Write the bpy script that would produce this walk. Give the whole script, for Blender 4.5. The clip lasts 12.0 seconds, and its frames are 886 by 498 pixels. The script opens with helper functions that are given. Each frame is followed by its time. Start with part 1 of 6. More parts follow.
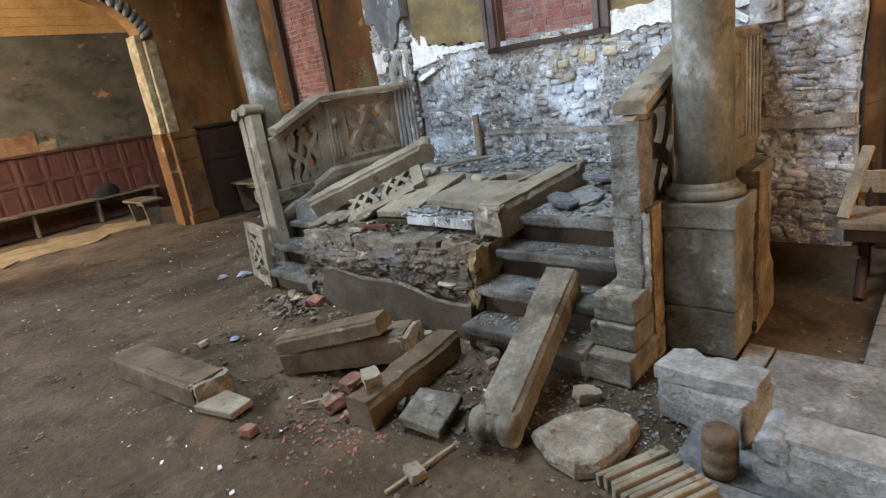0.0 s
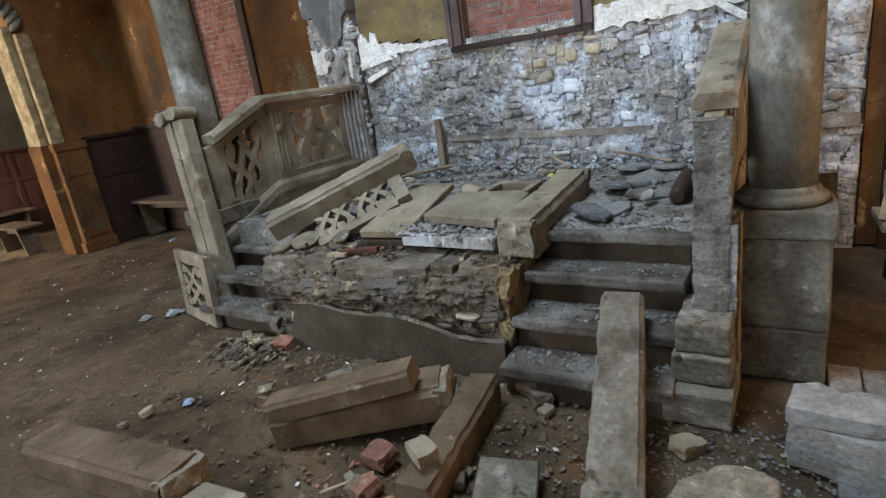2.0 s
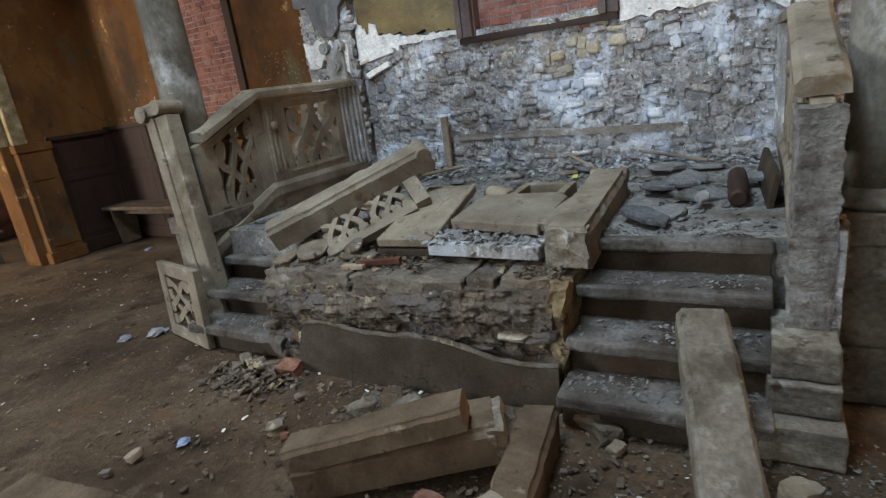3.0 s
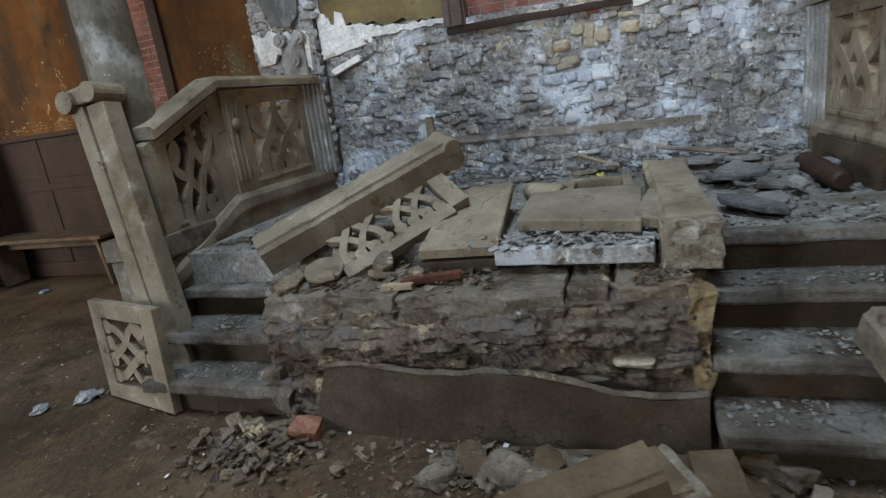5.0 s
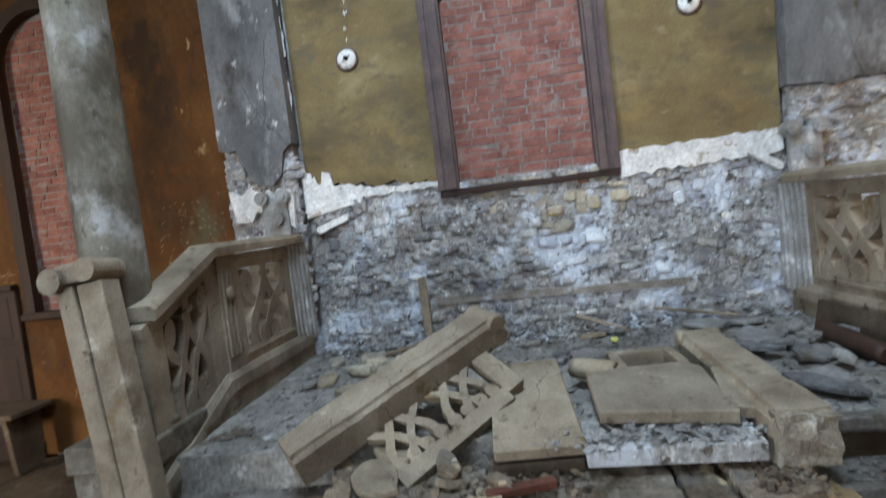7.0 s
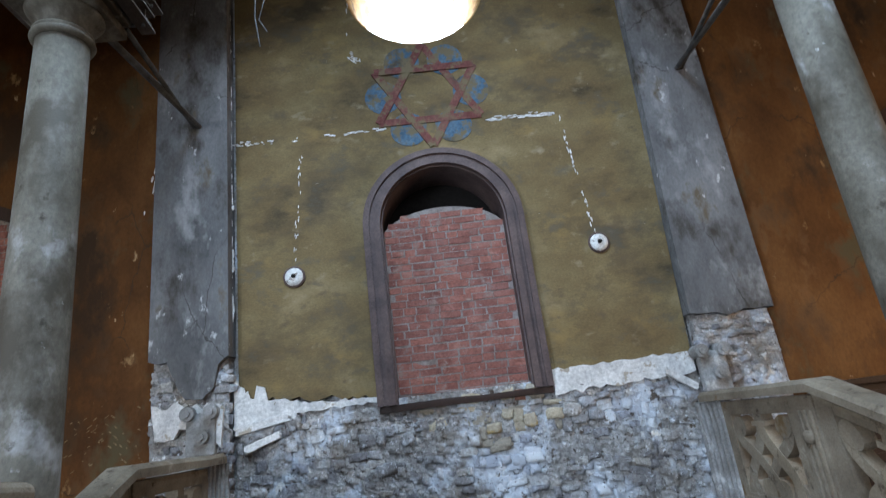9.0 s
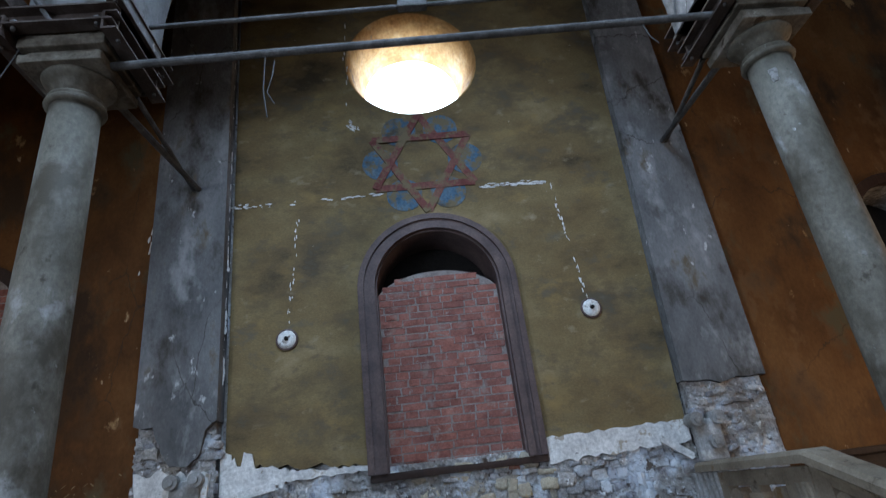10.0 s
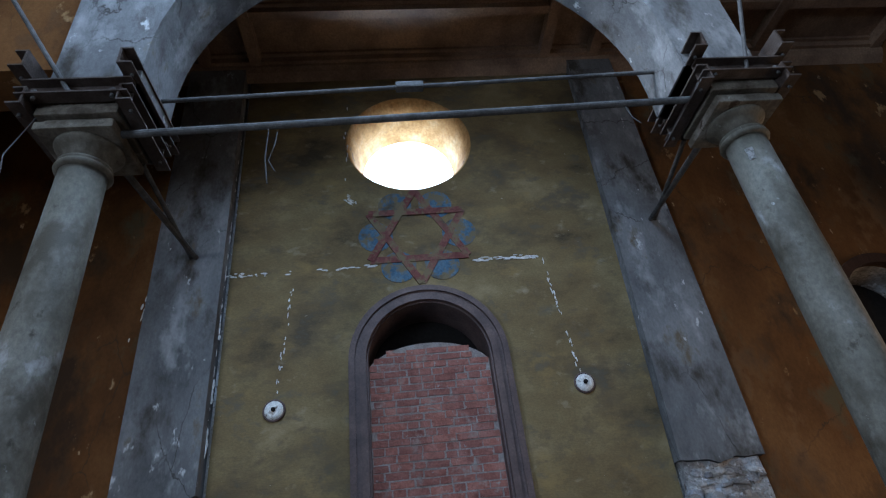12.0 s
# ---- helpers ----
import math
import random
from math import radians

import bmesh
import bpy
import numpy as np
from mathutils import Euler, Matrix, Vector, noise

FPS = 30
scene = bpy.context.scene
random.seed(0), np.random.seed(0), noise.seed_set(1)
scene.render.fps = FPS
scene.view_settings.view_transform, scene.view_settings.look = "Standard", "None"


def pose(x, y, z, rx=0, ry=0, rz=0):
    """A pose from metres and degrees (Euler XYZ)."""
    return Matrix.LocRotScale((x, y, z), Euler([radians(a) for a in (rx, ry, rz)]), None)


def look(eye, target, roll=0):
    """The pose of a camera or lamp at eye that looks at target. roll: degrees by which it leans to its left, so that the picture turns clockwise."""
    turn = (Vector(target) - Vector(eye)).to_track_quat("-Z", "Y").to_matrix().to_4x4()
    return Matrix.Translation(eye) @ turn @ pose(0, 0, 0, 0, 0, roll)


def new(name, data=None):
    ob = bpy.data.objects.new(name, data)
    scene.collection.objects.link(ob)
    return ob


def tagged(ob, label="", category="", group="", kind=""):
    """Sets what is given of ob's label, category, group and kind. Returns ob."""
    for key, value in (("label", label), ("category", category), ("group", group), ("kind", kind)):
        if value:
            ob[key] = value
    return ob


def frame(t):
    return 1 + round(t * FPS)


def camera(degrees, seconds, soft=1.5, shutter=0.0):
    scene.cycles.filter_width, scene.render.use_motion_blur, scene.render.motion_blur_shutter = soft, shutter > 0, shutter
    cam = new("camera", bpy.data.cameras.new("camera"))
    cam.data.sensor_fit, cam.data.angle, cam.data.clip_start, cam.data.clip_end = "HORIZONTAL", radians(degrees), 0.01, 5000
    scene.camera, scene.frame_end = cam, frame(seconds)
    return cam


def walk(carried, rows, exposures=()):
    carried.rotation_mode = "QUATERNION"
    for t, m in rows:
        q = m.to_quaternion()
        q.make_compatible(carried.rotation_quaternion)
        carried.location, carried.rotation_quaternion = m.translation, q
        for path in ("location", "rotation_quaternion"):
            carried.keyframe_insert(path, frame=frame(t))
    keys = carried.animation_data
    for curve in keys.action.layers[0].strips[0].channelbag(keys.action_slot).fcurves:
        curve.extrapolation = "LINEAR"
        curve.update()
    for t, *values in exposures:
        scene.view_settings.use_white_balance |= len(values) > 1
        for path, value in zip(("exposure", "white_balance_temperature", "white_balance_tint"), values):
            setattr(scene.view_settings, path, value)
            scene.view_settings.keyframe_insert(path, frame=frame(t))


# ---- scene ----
cam = camera(76.8, 12.0, 1.2, 0.5)
PATH = [
    (0, (-0.434, -3.002, 1.587), (0.947, -1.670, 1.023), -8.6),
    (0.5, (-0.425, -2.761, 1.578), (1.013, -1.494, 1.008), -8.5),
    (1, (-0.399, -2.515, 1.581), (1.084, -1.302, 1.007), -8.3),
    (1.5, (-0.389, -2.285, 1.581), (1.155, -1.153, 1.002), -8.2),
    (2, (-0.363, -2.060, 1.584), (1.243, -1.018, 1.005), -8.2),
    (2.5, (-0.253, -1.809, 1.554), (1.377, -0.806, 0.975), -8.2),
    (2.7, (-0.216, -1.721, 1.556), (1.417, -0.723, 0.976), -8.1),
    (4.3, (-0.046, -0.868, 1.378), (1.767, -0.213, 0.845), -7.9),
    (4.5, (0.001, -0.783, 1.382), (1.817, -0.135, 0.850), -7.9),
    (5, (0.085, -0.590, 1.362), (1.907, 0.046, 0.836), -7.9),
    (5.5, (0.130, -0.378, 1.389), (1.967, 0.219, 0.870), -7.8),
    (6, (0.170, -0.206, 1.491), (2.029, 0.332, 0.989), -7.6),
    (6.5, (0.234, -0.042, 1.587), (2.155, 0.388, 1.232), -7.4),
    (7, (0.205, 0.119, 1.636), (2.184, 0.389, 1.529), -7.1),
    (7.5, (0.154, 0.237, 1.659), (2.147, 0.341, 1.793), -7.1),
    (7.7, (0.134, 0.243, 1.658), (2.121, 0.307, 1.876), -7.1),
    (9.5, (0.050, 0.283, 1.657), (1.918, 0.149, 2.359), -7.3),
    (10, (0.018, 0.307, 1.667), (1.846, 0.147, 2.465), -7.3),
    (10.5, (-0.006, 0.318, 1.644), (1.778, 0.135, 2.528), -7.3),
    (11, (-0.022, 0.314, 1.620), (1.721, 0.116, 2.580), -7.2),
    (11.5, (-0.009, 0.302, 1.595), (1.699, 0.100, 2.617), -7.2),
    (12, (0.019, 0.288, 1.555), (1.706, 0.094, 2.611), -7.1),
]
walk(cam, [(t, look(eye, target, roll)) for t, eye, target, roll in PATH],
     [(0.0, 0.78, 6450, 10), (2.5, 0.32, 6600, 10), (4.5, 0.06, 6650, 10), (5.5, 0.06, 6650, 10), (6.5, 0.16, 6550, 10), (7.5, 0.44, 6350, 10), (9.5, -0.22, 5750, 10), (11.0, -0.98, 5400, 10), (12.0, -0.78, 5350, 10)])

# ---- world and light ----
world = bpy.data.worlds.new("world")
scene.world = world
world.use_nodes = True
wn = world.node_tree.nodes
sky = wn.new("ShaderNodeTexSky")
sky.sky_type, sky.sun_disc = "NISHITA", False
sky.sun_elevation, sky.sun_rotation = radians(40), radians(200)
world.node_tree.links.new(sky.outputs[0], wn["Background"].inputs[0])
wn["Background"].inputs[1].default_value = 0.12


def area(name, eye, target, w, h, watts, color):
    lamp = bpy.data.lights.new(name, "AREA")
    lamp.shape, lamp.size, lamp.size_y, lamp.energy, lamp.color = "RECTANGLE", w, h, watts, color
    ob = new(name, lamp)
    ob.matrix_world = look(eye, target)
    return ob


sun = bpy.data.lights.new("sun", "SUN")
sun.energy, sun.angle, sun.color = 3.0, radians(0.6), (1.0, 0.92, 0.8)
new("sun", sun).matrix_world = look((0, 0, 0), (0.34, -0.72, -0.6))

# area lamps for daylight: assumed roof opening, unseen windows behind, lamps in the side bay
area("roof_light", (0.75, 0.35, 7.1), (2.6, 0.0, 0.0), 1.9, 2.8, 490, (0.66, 0.83, 1.0))
# Two added fills from behind, for the right wall and the left railing.
area("window_light", (-5.95, 1.2, 4.6), (4.4, -3.2, 3.6), 1.7, 3.0, 125, (0.76, 0.88, 1.0))
area("window_light", (-5.95, -2.6, 4.6), (2.5, 0.0, 1.2), 1.7, 3.0, 60, (1.0, 0.94, 0.86))
# Added warm fill for the orange light around the pedestal; its window is invented.
area("window_light", (2.7, -6.05, 2.1), (2.7, -2.2, 0.6), 1.4, 2.0, 90, (1.0, 0.62, 0.30))
area("doorway_light", (-2.6, 7.9, 2.9), (2.6, 9.2, 2.3), 1.4, 2.2, 370, (1.0, 0.84, 0.62))
# Second bay lamp is an added fill, reaching across through the extra arch.
area("doorway_light", (-4.7, 7.8, 2.4), (3.4, -2.0, 1.7), 1.8, 2.6, 640, (0.86, 0.93, 1.0))


# ---- materials ----
def material(name, colors, scale=3.0, fine=40.0, rough=0.9, bump=0.3, metal=0.0, spots=None, vary=0.0, detail=8.0, grain=0.35, streak=1.0, cracks=None):
    """colors: stops over a broad noise; spots: (colour, threshold, scale) of patches with an edge; vary: change from piece to piece."""
    m = bpy.data.materials.new(name)
    m.use_nodes = True
    n, l = m.node_tree.nodes, m.node_tree.links
    b = n["Principled BSDF"]
    b.inputs["Roughness"].default_value, b.inputs["Metallic"].default_value = rough, metal
    b.inputs["Specular IOR Level"].default_value = 0.14 if rough >= 0.72 else 0.3
    geo = n.new("ShaderNodeNewGeometry")
    mapping = n.new("ShaderNodeMapping")
    mapping.inputs["Scale"].default_value = (1, 1, 1 / streak)
    l.new(geo.outputs["Position"], mapping.inputs["Vector"])

    def noise_node(s, d=detail, r=0.6):
        k = n.new("ShaderNodeTexNoise")
        k.inputs["Scale"].default_value, k.inputs["Detail"].default_value, k.inputs["Roughness"].default_value = s, d, r
        l.new(mapping.outputs[0], k.inputs["Vector"])
        return k

    def mix(kind, fac, a, c):
        k = n.new("ShaderNodeMix")
        k.data_type, k.blend_type = "RGBA", kind
        for socket, value in ((k.inputs[0], fac), (k.inputs[6], a), (k.inputs[7], c)):
            if isinstance(value, (int, float)):
                socket.default_value = value
            elif isinstance(value, tuple):
                socket.default_value = (*value, 1)
            else:
                l.new(value, socket)
        return k.outputs[2]

    def ramp(src, stops):
        k = n.new("ShaderNodeValToRGB")
        e = k.color_ramp.elements
        while len(e) < len(stops):
            e.new(0.5)
        for el, (p, c) in zip(e, stops):
            el.position, el.color = p, (*c, 1)
        l.new(src, k.inputs[0])
        return k.outputs[0]

    big, small = noise_node(scale), noise_node(fine, 6.0, 0.7)
    k = len(colors)
    col = ramp(big.outputs[0], [(0.3 + 0.4 * i / max(1, k - 1), c) for i, c in enumerate(colors)])
    g = ramp(small.outputs[0], [(0.3, (1 - grain,) * 3), (0.7, (1 + grain * 0.6,) * 3)])
    col = mix("MULTIPLY", 1.0, col, g)
    for color, edge, s, *soft in spots or ():
        sp = noise_node(s, 10.0, 0.65)
        mask = ramp(sp.outputs[0], [(edge, (0, 0, 0)), (edge + (soft[0] if soft else 0.035), (1, 1, 1))])
        col = mix("MIX", mask, col, color)
    if cracks:
        shade, s, width = cracks
        wob = noise_node(s * 2.5, 6.0, 0.6)
        warp = mix("LINEAR_LIGHT", 0.16 / s, mapping.outputs[0], wob.outputs[1])
        vo = n.new("ShaderNodeTexVoronoi")
        vo.feature = "DISTANCE_TO_EDGE"
        vo.inputs["Scale"].default_value = s
        l.new(warp, vo.inputs["Vector"])
        line = ramp(vo.outputs["Distance"], [(0.0, (1, 1, 1)), (width, (0, 0, 0))])
        part_of = ramp(noise_node(s * 0.9, 3.0).outputs[0], [(0.47, (0, 0, 0)), (0.56, (1, 1, 1))])
        col = mix("MIX", mix("MULTIPLY", 1.0, line, part_of), col, shade)
    if vary:
        info = n.new("ShaderNodeObjectInfo")
        isl = geo.outputs["Random Per Island"]
        add = n.new("ShaderNodeMath")
        add.operation = "ADD"
        l.new(info.outputs["Random"], add.inputs[0])
        l.new(isl, add.inputs[1])
        fr = n.new("ShaderNodeMath")
        fr.operation = "FRACT"
        l.new(add.outputs[0], fr.inputs[0])
        v = ramp(fr.outputs[0], [(0.0, (1 - vary, 1 - vary, 1 - vary * 0.85)), (0.5, (1, 1, 1)), (1.0, (1 + vary, 1 + vary * 0.85, 1 + vary * 0.6))])
        col = mix("MULTIPLY", 1.0, col, v)
    l.new(col, b.inputs["Base Color"])
    if bump:
        add = n.new("ShaderNodeMath")
        add.operation = "MULTIPLY_ADD"
        l.new(big.outputs[0], add.inputs[0])
        add.inputs[1].default_value = 1.5
        l.new(small.outputs[0], add.inputs[2])
        bp = n.new("ShaderNodeBump")
        bp.inputs["Strength"].default_value, bp.inputs["Distance"].default_value = bump, 0.02
        l.new(add.outputs[0], bp.inputs["Height"])
        l.new(bp.outputs[0], b.inputs["Normal"])
    return m


OLIVE = material("olive_plaster", [(0.065, 0.051, 0.031), (0.150, 0.109, 0.052), (0.180, 0.137, 0.067), (0.245, 0.190, 0.103)], 1.3, 45, 0.85, 0.25, grain=0.18, streak=0.6,
                 spots=[((0.30, 0.25, 0.17), 0.60, 4.0, 0.20), ((0.075, 0.059, 0.038), 0.51, 1.5, 0.18), ((0.115, 0.088, 0.052), 0.58, 5.0, 0.14), ((0.25, 0.175, 0.07), 0.56, 1.8, 0.20), ((0.11, 0.10, 0.075), 0.57, 3.0, 0.16), ((0.42, 0.38, 0.30), 0.70, 14.0)])
ORANGE = material("orange_plaster", [(0.060, 0.025, 0.009), (0.115, 0.050, 0.015), (0.175, 0.083, 0.027)], 1.3, 40, 0.8, 0.2, grain=0.18, streak=1.6,
                  spots=[((0.20, 0.105, 0.042), 0.54, 2.8, 0.16), ((0.042, 0.024, 0.013), 0.51, 1.4, 0.12), ((0.085, 0.066, 0.034), 0.57, 2.2, 0.10), ((0.28, 0.17, 0.075), 0.63, 4.5, 0.05), ((0.40, 0.29, 0.17), 0.67, 9.0, 0.04)],
                  cracks=((0.05, 0.03, 0.017), 1.3, 0.006))
GREY = material("grey_cement_plaster", [(0.075, 0.075, 0.075), (0.145, 0.145, 0.147), (0.22, 0.22, 0.222)], 2.0, 45, 0.9, 0.3, grain=0.2, streak=1.8,
                spots=[((0.30, 0.30, 0.30), 0.54, 3.2, 0.16), ((0.055, 0.048, 0.040), 0.53, 2.3, 0.12), ((0.12, 0.10, 0.07), 0.60, 4.0, 0.10), ((0.46, 0.46, 0.46), 0.64, 9.0, 0.06)],
                cracks=((0.05, 0.045, 0.04), 1.6, 0.008))
WHITE = material("white_lime_plaster", [(0.46, 0.455, 0.45), (0.64, 0.63, 0.61), (0.76, 0.75, 0.73)], 6, 40, 0.9, 0.4,
                 spots=[((0.36, 0.32, 0.26), 0.60, 7.0), ((0.20, 0.17, 0.13), 0.66, 13.0)])
BARE = ((0.20, 0.175, 0.145), 0.50, 1.6, 0.16)
WASH = ((0.52, 0.56, 0.62), 0.50, 2.6, 0.10)
MORTAR = material("lime_mortar", [(0.19, 0.18, 0.172), (0.34, 0.33, 0.32), (0.48, 0.475, 0.47)], 5.0, 35, 0.95, 1.0,
                  spots=[BARE, WASH, ((0.62, 0.61, 0.58), 0.60, 7.0, 0.06), ((0.11, 0.09, 0.075), 0.60, 11.0, 0.05), ((0.60, 0.62, 0.65), 0.61, 20.0, 0.04), ((0.07, 0.058, 0.05), 0.62, 30.0, 0.04)], grain=0.5)
STONE_BLUE = material("limewashed_rubble", [(0.19, 0.18, 0.178), (0.32, 0.315, 0.315), (0.43, 0.435, 0.445)], 7.0, 45, 0.95, 0.8,
                      spots=[BARE, WASH, ((0.58, 0.56, 0.52), 0.62, 6.0, 0.06), ((0.11, 0.09, 0.075), 0.60, 11.0, 0.05), ((0.60, 0.62, 0.65), 0.61, 20.0, 0.04), ((0.07, 0.058, 0.05), 0.62, 30.0, 0.04)], vary=0.30, grain=0.5)
STONE_WARM = material("bare_yellow_rubble", [(0.24, 0.205, 0.16), (0.38, 0.34, 0.265), (0.50, 0.46, 0.36)], 7.0, 45, 0.95, 0.7,
                      spots=[((0.16, 0.12, 0.09), 0.60, 8.0, 0.08), ((0.44, 0.33, 0.15), 0.62, 4.0, 0.06)], vary=0.30)
CUT = material("dusty_cut_limestone", [(0.125, 0.102, 0.073), (0.205, 0.172, 0.128), (0.285, 0.25, 0.19)], 3.5, 80, 0.9, 0.35, grain=0.22,
               spots=[((0.095, 0.072, 0.046), 0.58, 3.0, 0.12), ((0.37, 0.34, 0.28), 0.62, 7.0, 0.12), ((0.06, 0.045, 0.030), 0.60, 9.0, 0.10), ((0.135, 0.088, 0.040), 0.61, 5.0, 0.08), ((0.42, 0.40, 0.35), 0.70, 22.0, 0.04)], vary=0.12,
               cracks=((0.075, 0.058, 0.042), 1.4, 0.003))
LIMED = material("limewashed_carved_stone", [(0.17, 0.16, 0.145), (0.27, 0.265, 0.255), (0.40, 0.40, 0.40)], 5.0, 60, 0.92, 0.5, grain=0.3,
                 spots=[((0.58, 0.58, 0.57), 0.60, 5.0, 0.08), ((0.13, 0.11, 0.085), 0.58, 4.0, 0.10)])
BROKEN = material("raw_broken_limestone", [(0.17, 0.14, 0.105), (0.27, 0.235, 0.185), (0.38, 0.345, 0.285)], 9.0, 60, 0.95, 0.9, grain=0.4, spots=[((0.10, 0.075, 0.05), 0.58, 7.0, 0.08), ((0.50, 0.48, 0.43), 0.62, 9.0, 0.06)])
FLAKE = material("old_cream_paint", [(0.14, 0.095, 0.045), (0.22, 0.165, 0.09), (0.33, 0.27, 0.17)], 9.0, 50, 0.85, 0.3)
TERRACOTTA = material("bare_terracotta_plaster", [(0.13, 0.062, 0.030), (0.20, 0.105, 0.055), (0.28, 0.17, 0.10)], 4.0, 45, 0.9, 0.4)
DECKDUST = material("pale_rubble_dust", [(0.115, 0.11, 0.104), (0.18, 0.176, 0.17), (0.27, 0.268, 0.262)], 5.0, 45, 0.95, 0.9, grain=0.45,
                    spots=[((0.085, 0.072, 0.058), 0.56, 3.5, 0.10), ((0.36, 0.365, 0.37), 0.60, 6.0, 0.08)], vary=0.3)
# Brown from earth and dust; the foreground's shade is put into the colour too.
EARTH = material("earth_stained_shaded_stone", [(0.062, 0.042, 0.026), (0.108, 0.078, 0.050), (0.165, 0.127, 0.087)], 4.0, 70, 0.92, 0.45, grain=0.22,
                 spots=[((0.06, 0.042, 0.027), 0.58, 3.0, 0.12), ((0.28, 0.235, 0.175), 0.63, 6.0, 0.10), ((0.04, 0.029, 0.02), 0.62, 11.0, 0.08)], vary=0.1)
RAW = material("broken_masonry", [(0.090, 0.068, 0.048), (0.165, 0.132, 0.098), (0.255, 0.212, 0.162)], 8.0, 55, 0.95, 1.0, grain=0.4,
               spots=[((0.15, 0.135, 0.12), 0.50, 4.0, 0.10), ((0.42, 0.35, 0.23), 0.58, 5.0, 0.06), ((0.22, 0.10, 0.07), 0.66, 4.0, 0.05), ((0.045, 0.033, 0.024), 0.60, 9.0, 0.05), ((0.46, 0.42, 0.34), 0.66, 14.0, 0.04)], vary=0.22)
COURSE = material("dusty_course_stone", [(0.095, 0.078, 0.060), (0.165, 0.140, 0.112), (0.235, 0.208, 0.172)], 6.0, 60, 0.95, 0.8, grain=0.35,
                  spots=[((0.075, 0.057, 0.040), 0.55, 5.0, 0.10), ((0.33, 0.31, 0.28), 0.62, 6.0, 0.08), ((0.05, 0.038, 0.028), 0.62, 14.0, 0.05)], cracks=((0.045, 0.034, 0.025), 3.0, 0.02))
OCHRE = material("ochre_broken_stone", [(0.105, 0.072, 0.040), (0.20, 0.145, 0.080), (0.32, 0.25, 0.15)], 7.0, 40, 0.95, 1.0,
                 spots=[((0.06, 0.045, 0.033), 0.60, 8.0)], vary=0.2)
SLATE = material("dark_slab_and_riser_shade", [(0.030, 0.021, 0.014), (0.048, 0.036, 0.025), (0.078, 0.062, 0.047)], 3.0, 60, 0.75, 0.2,
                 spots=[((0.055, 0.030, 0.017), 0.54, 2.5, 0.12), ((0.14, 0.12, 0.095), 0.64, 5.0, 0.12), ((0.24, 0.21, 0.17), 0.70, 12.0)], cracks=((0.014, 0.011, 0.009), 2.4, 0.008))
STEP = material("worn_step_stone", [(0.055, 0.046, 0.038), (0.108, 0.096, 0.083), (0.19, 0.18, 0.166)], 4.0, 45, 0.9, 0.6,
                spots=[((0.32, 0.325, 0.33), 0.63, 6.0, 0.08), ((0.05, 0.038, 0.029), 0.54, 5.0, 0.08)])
COLUMN = material("painted_column_stone", [(0.092, 0.084, 0.064), (0.145, 0.134, 0.108), (0.215, 0.205, 0.178)], 3.5, 40, 0.65, 0.2,
                  spots=[((0.34, 0.34, 0.335), 0.58, 3.5, 0.10), ((0.062, 0.053, 0.038), 0.51, 2.6, 0.12), ((0.05, 0.042, 0.03), 0.62, 9.0, 0.08), ((0.42, 0.42, 0.42), 0.66, 8.0, 0.05)], streak=1.4)
PEDESTAL = material("worn_pedestal_stone", [(0.09, 0.078, 0.06), (0.15, 0.133, 0.107), (0.22, 0.20, 0.165)], 4.5, 40, 0.9, 0.5,
                    spots=[((0.062, 0.050, 0.038), 0.52, 2.4, 0.10), ((0.30, 0.285, 0.25), 0.58, 3.2, 0.10), ((0.06, 0.046, 0.034), 0.60, 8.0, 0.06), ((0.36, 0.34, 0.30), 0.66, 9.0, 0.05)])
POSTSTONE = material("rough_broken_stone", [(0.115, 0.105, 0.092), (0.20, 0.188, 0.17), (0.30, 0.285, 0.262)], 9.0, 60, 0.95, 1.0, grain=0.4,
                     spots=[((0.09, 0.072, 0.052), 0.56, 6.0, 0.08), ((0.44, 0.43, 0.41), 0.62, 7.0, 0.06)])
BRICK = material("red_brick", [(0.19, 0.078, 0.062), (0.265, 0.112, 0.088), (0.33, 0.165, 0.135)], 7.0, 50, 0.9, 0.5,
                 spots=[((0.15, 0.06, 0.05), 0.57, 5.0, 0.10), ((0.27, 0.20, 0.175), 0.56, 9.0, 0.10), ((0.28, 0.265, 0.25), 0.62, 24.0, 0.04)], vary=0.16)
DUSTY = material("pale_dusted_stone", [(0.17, 0.16, 0.148), (0.26, 0.255, 0.245), (0.37, 0.37, 0.365)], 6.0, 50, 0.95, 0.8, spots=[((0.17, 0.14, 0.11), 0.62, 6.0, 0.08)], vary=0.1)
BRICK_DUSTY = material("dusty_broken_brick", [(0.13, 0.07, 0.05), (0.21, 0.10, 0.07), (0.28, 0.16, 0.12)], 9.0, 50, 0.95, 0.7, spots=[((0.24, 0.19, 0.15), 0.56, 8.0, 0.10)], vary=0.25)
BRICK_JOINT = material("grey_brick_mortar", [(0.20, 0.165, 0.15), (0.27, 0.235, 0.22), (0.34, 0.325, 0.31)], 6.0, 60, 0.95, 0.7)
PURPLE = material("brown_painted_moulding", [(0.065, 0.045, 0.045), (0.10, 0.07, 0.066), (0.14, 0.10, 0.09)], 5.0, 50, 0.6, 0.15)
DARKWOOD = material("dark_stained_wood", [(0.016, 0.008, 0.005), (0.029, 0.014, 0.009), (0.046, 0.023, 0.015)], 4.0, 60, 0.6, 0.2, streak=6.0)
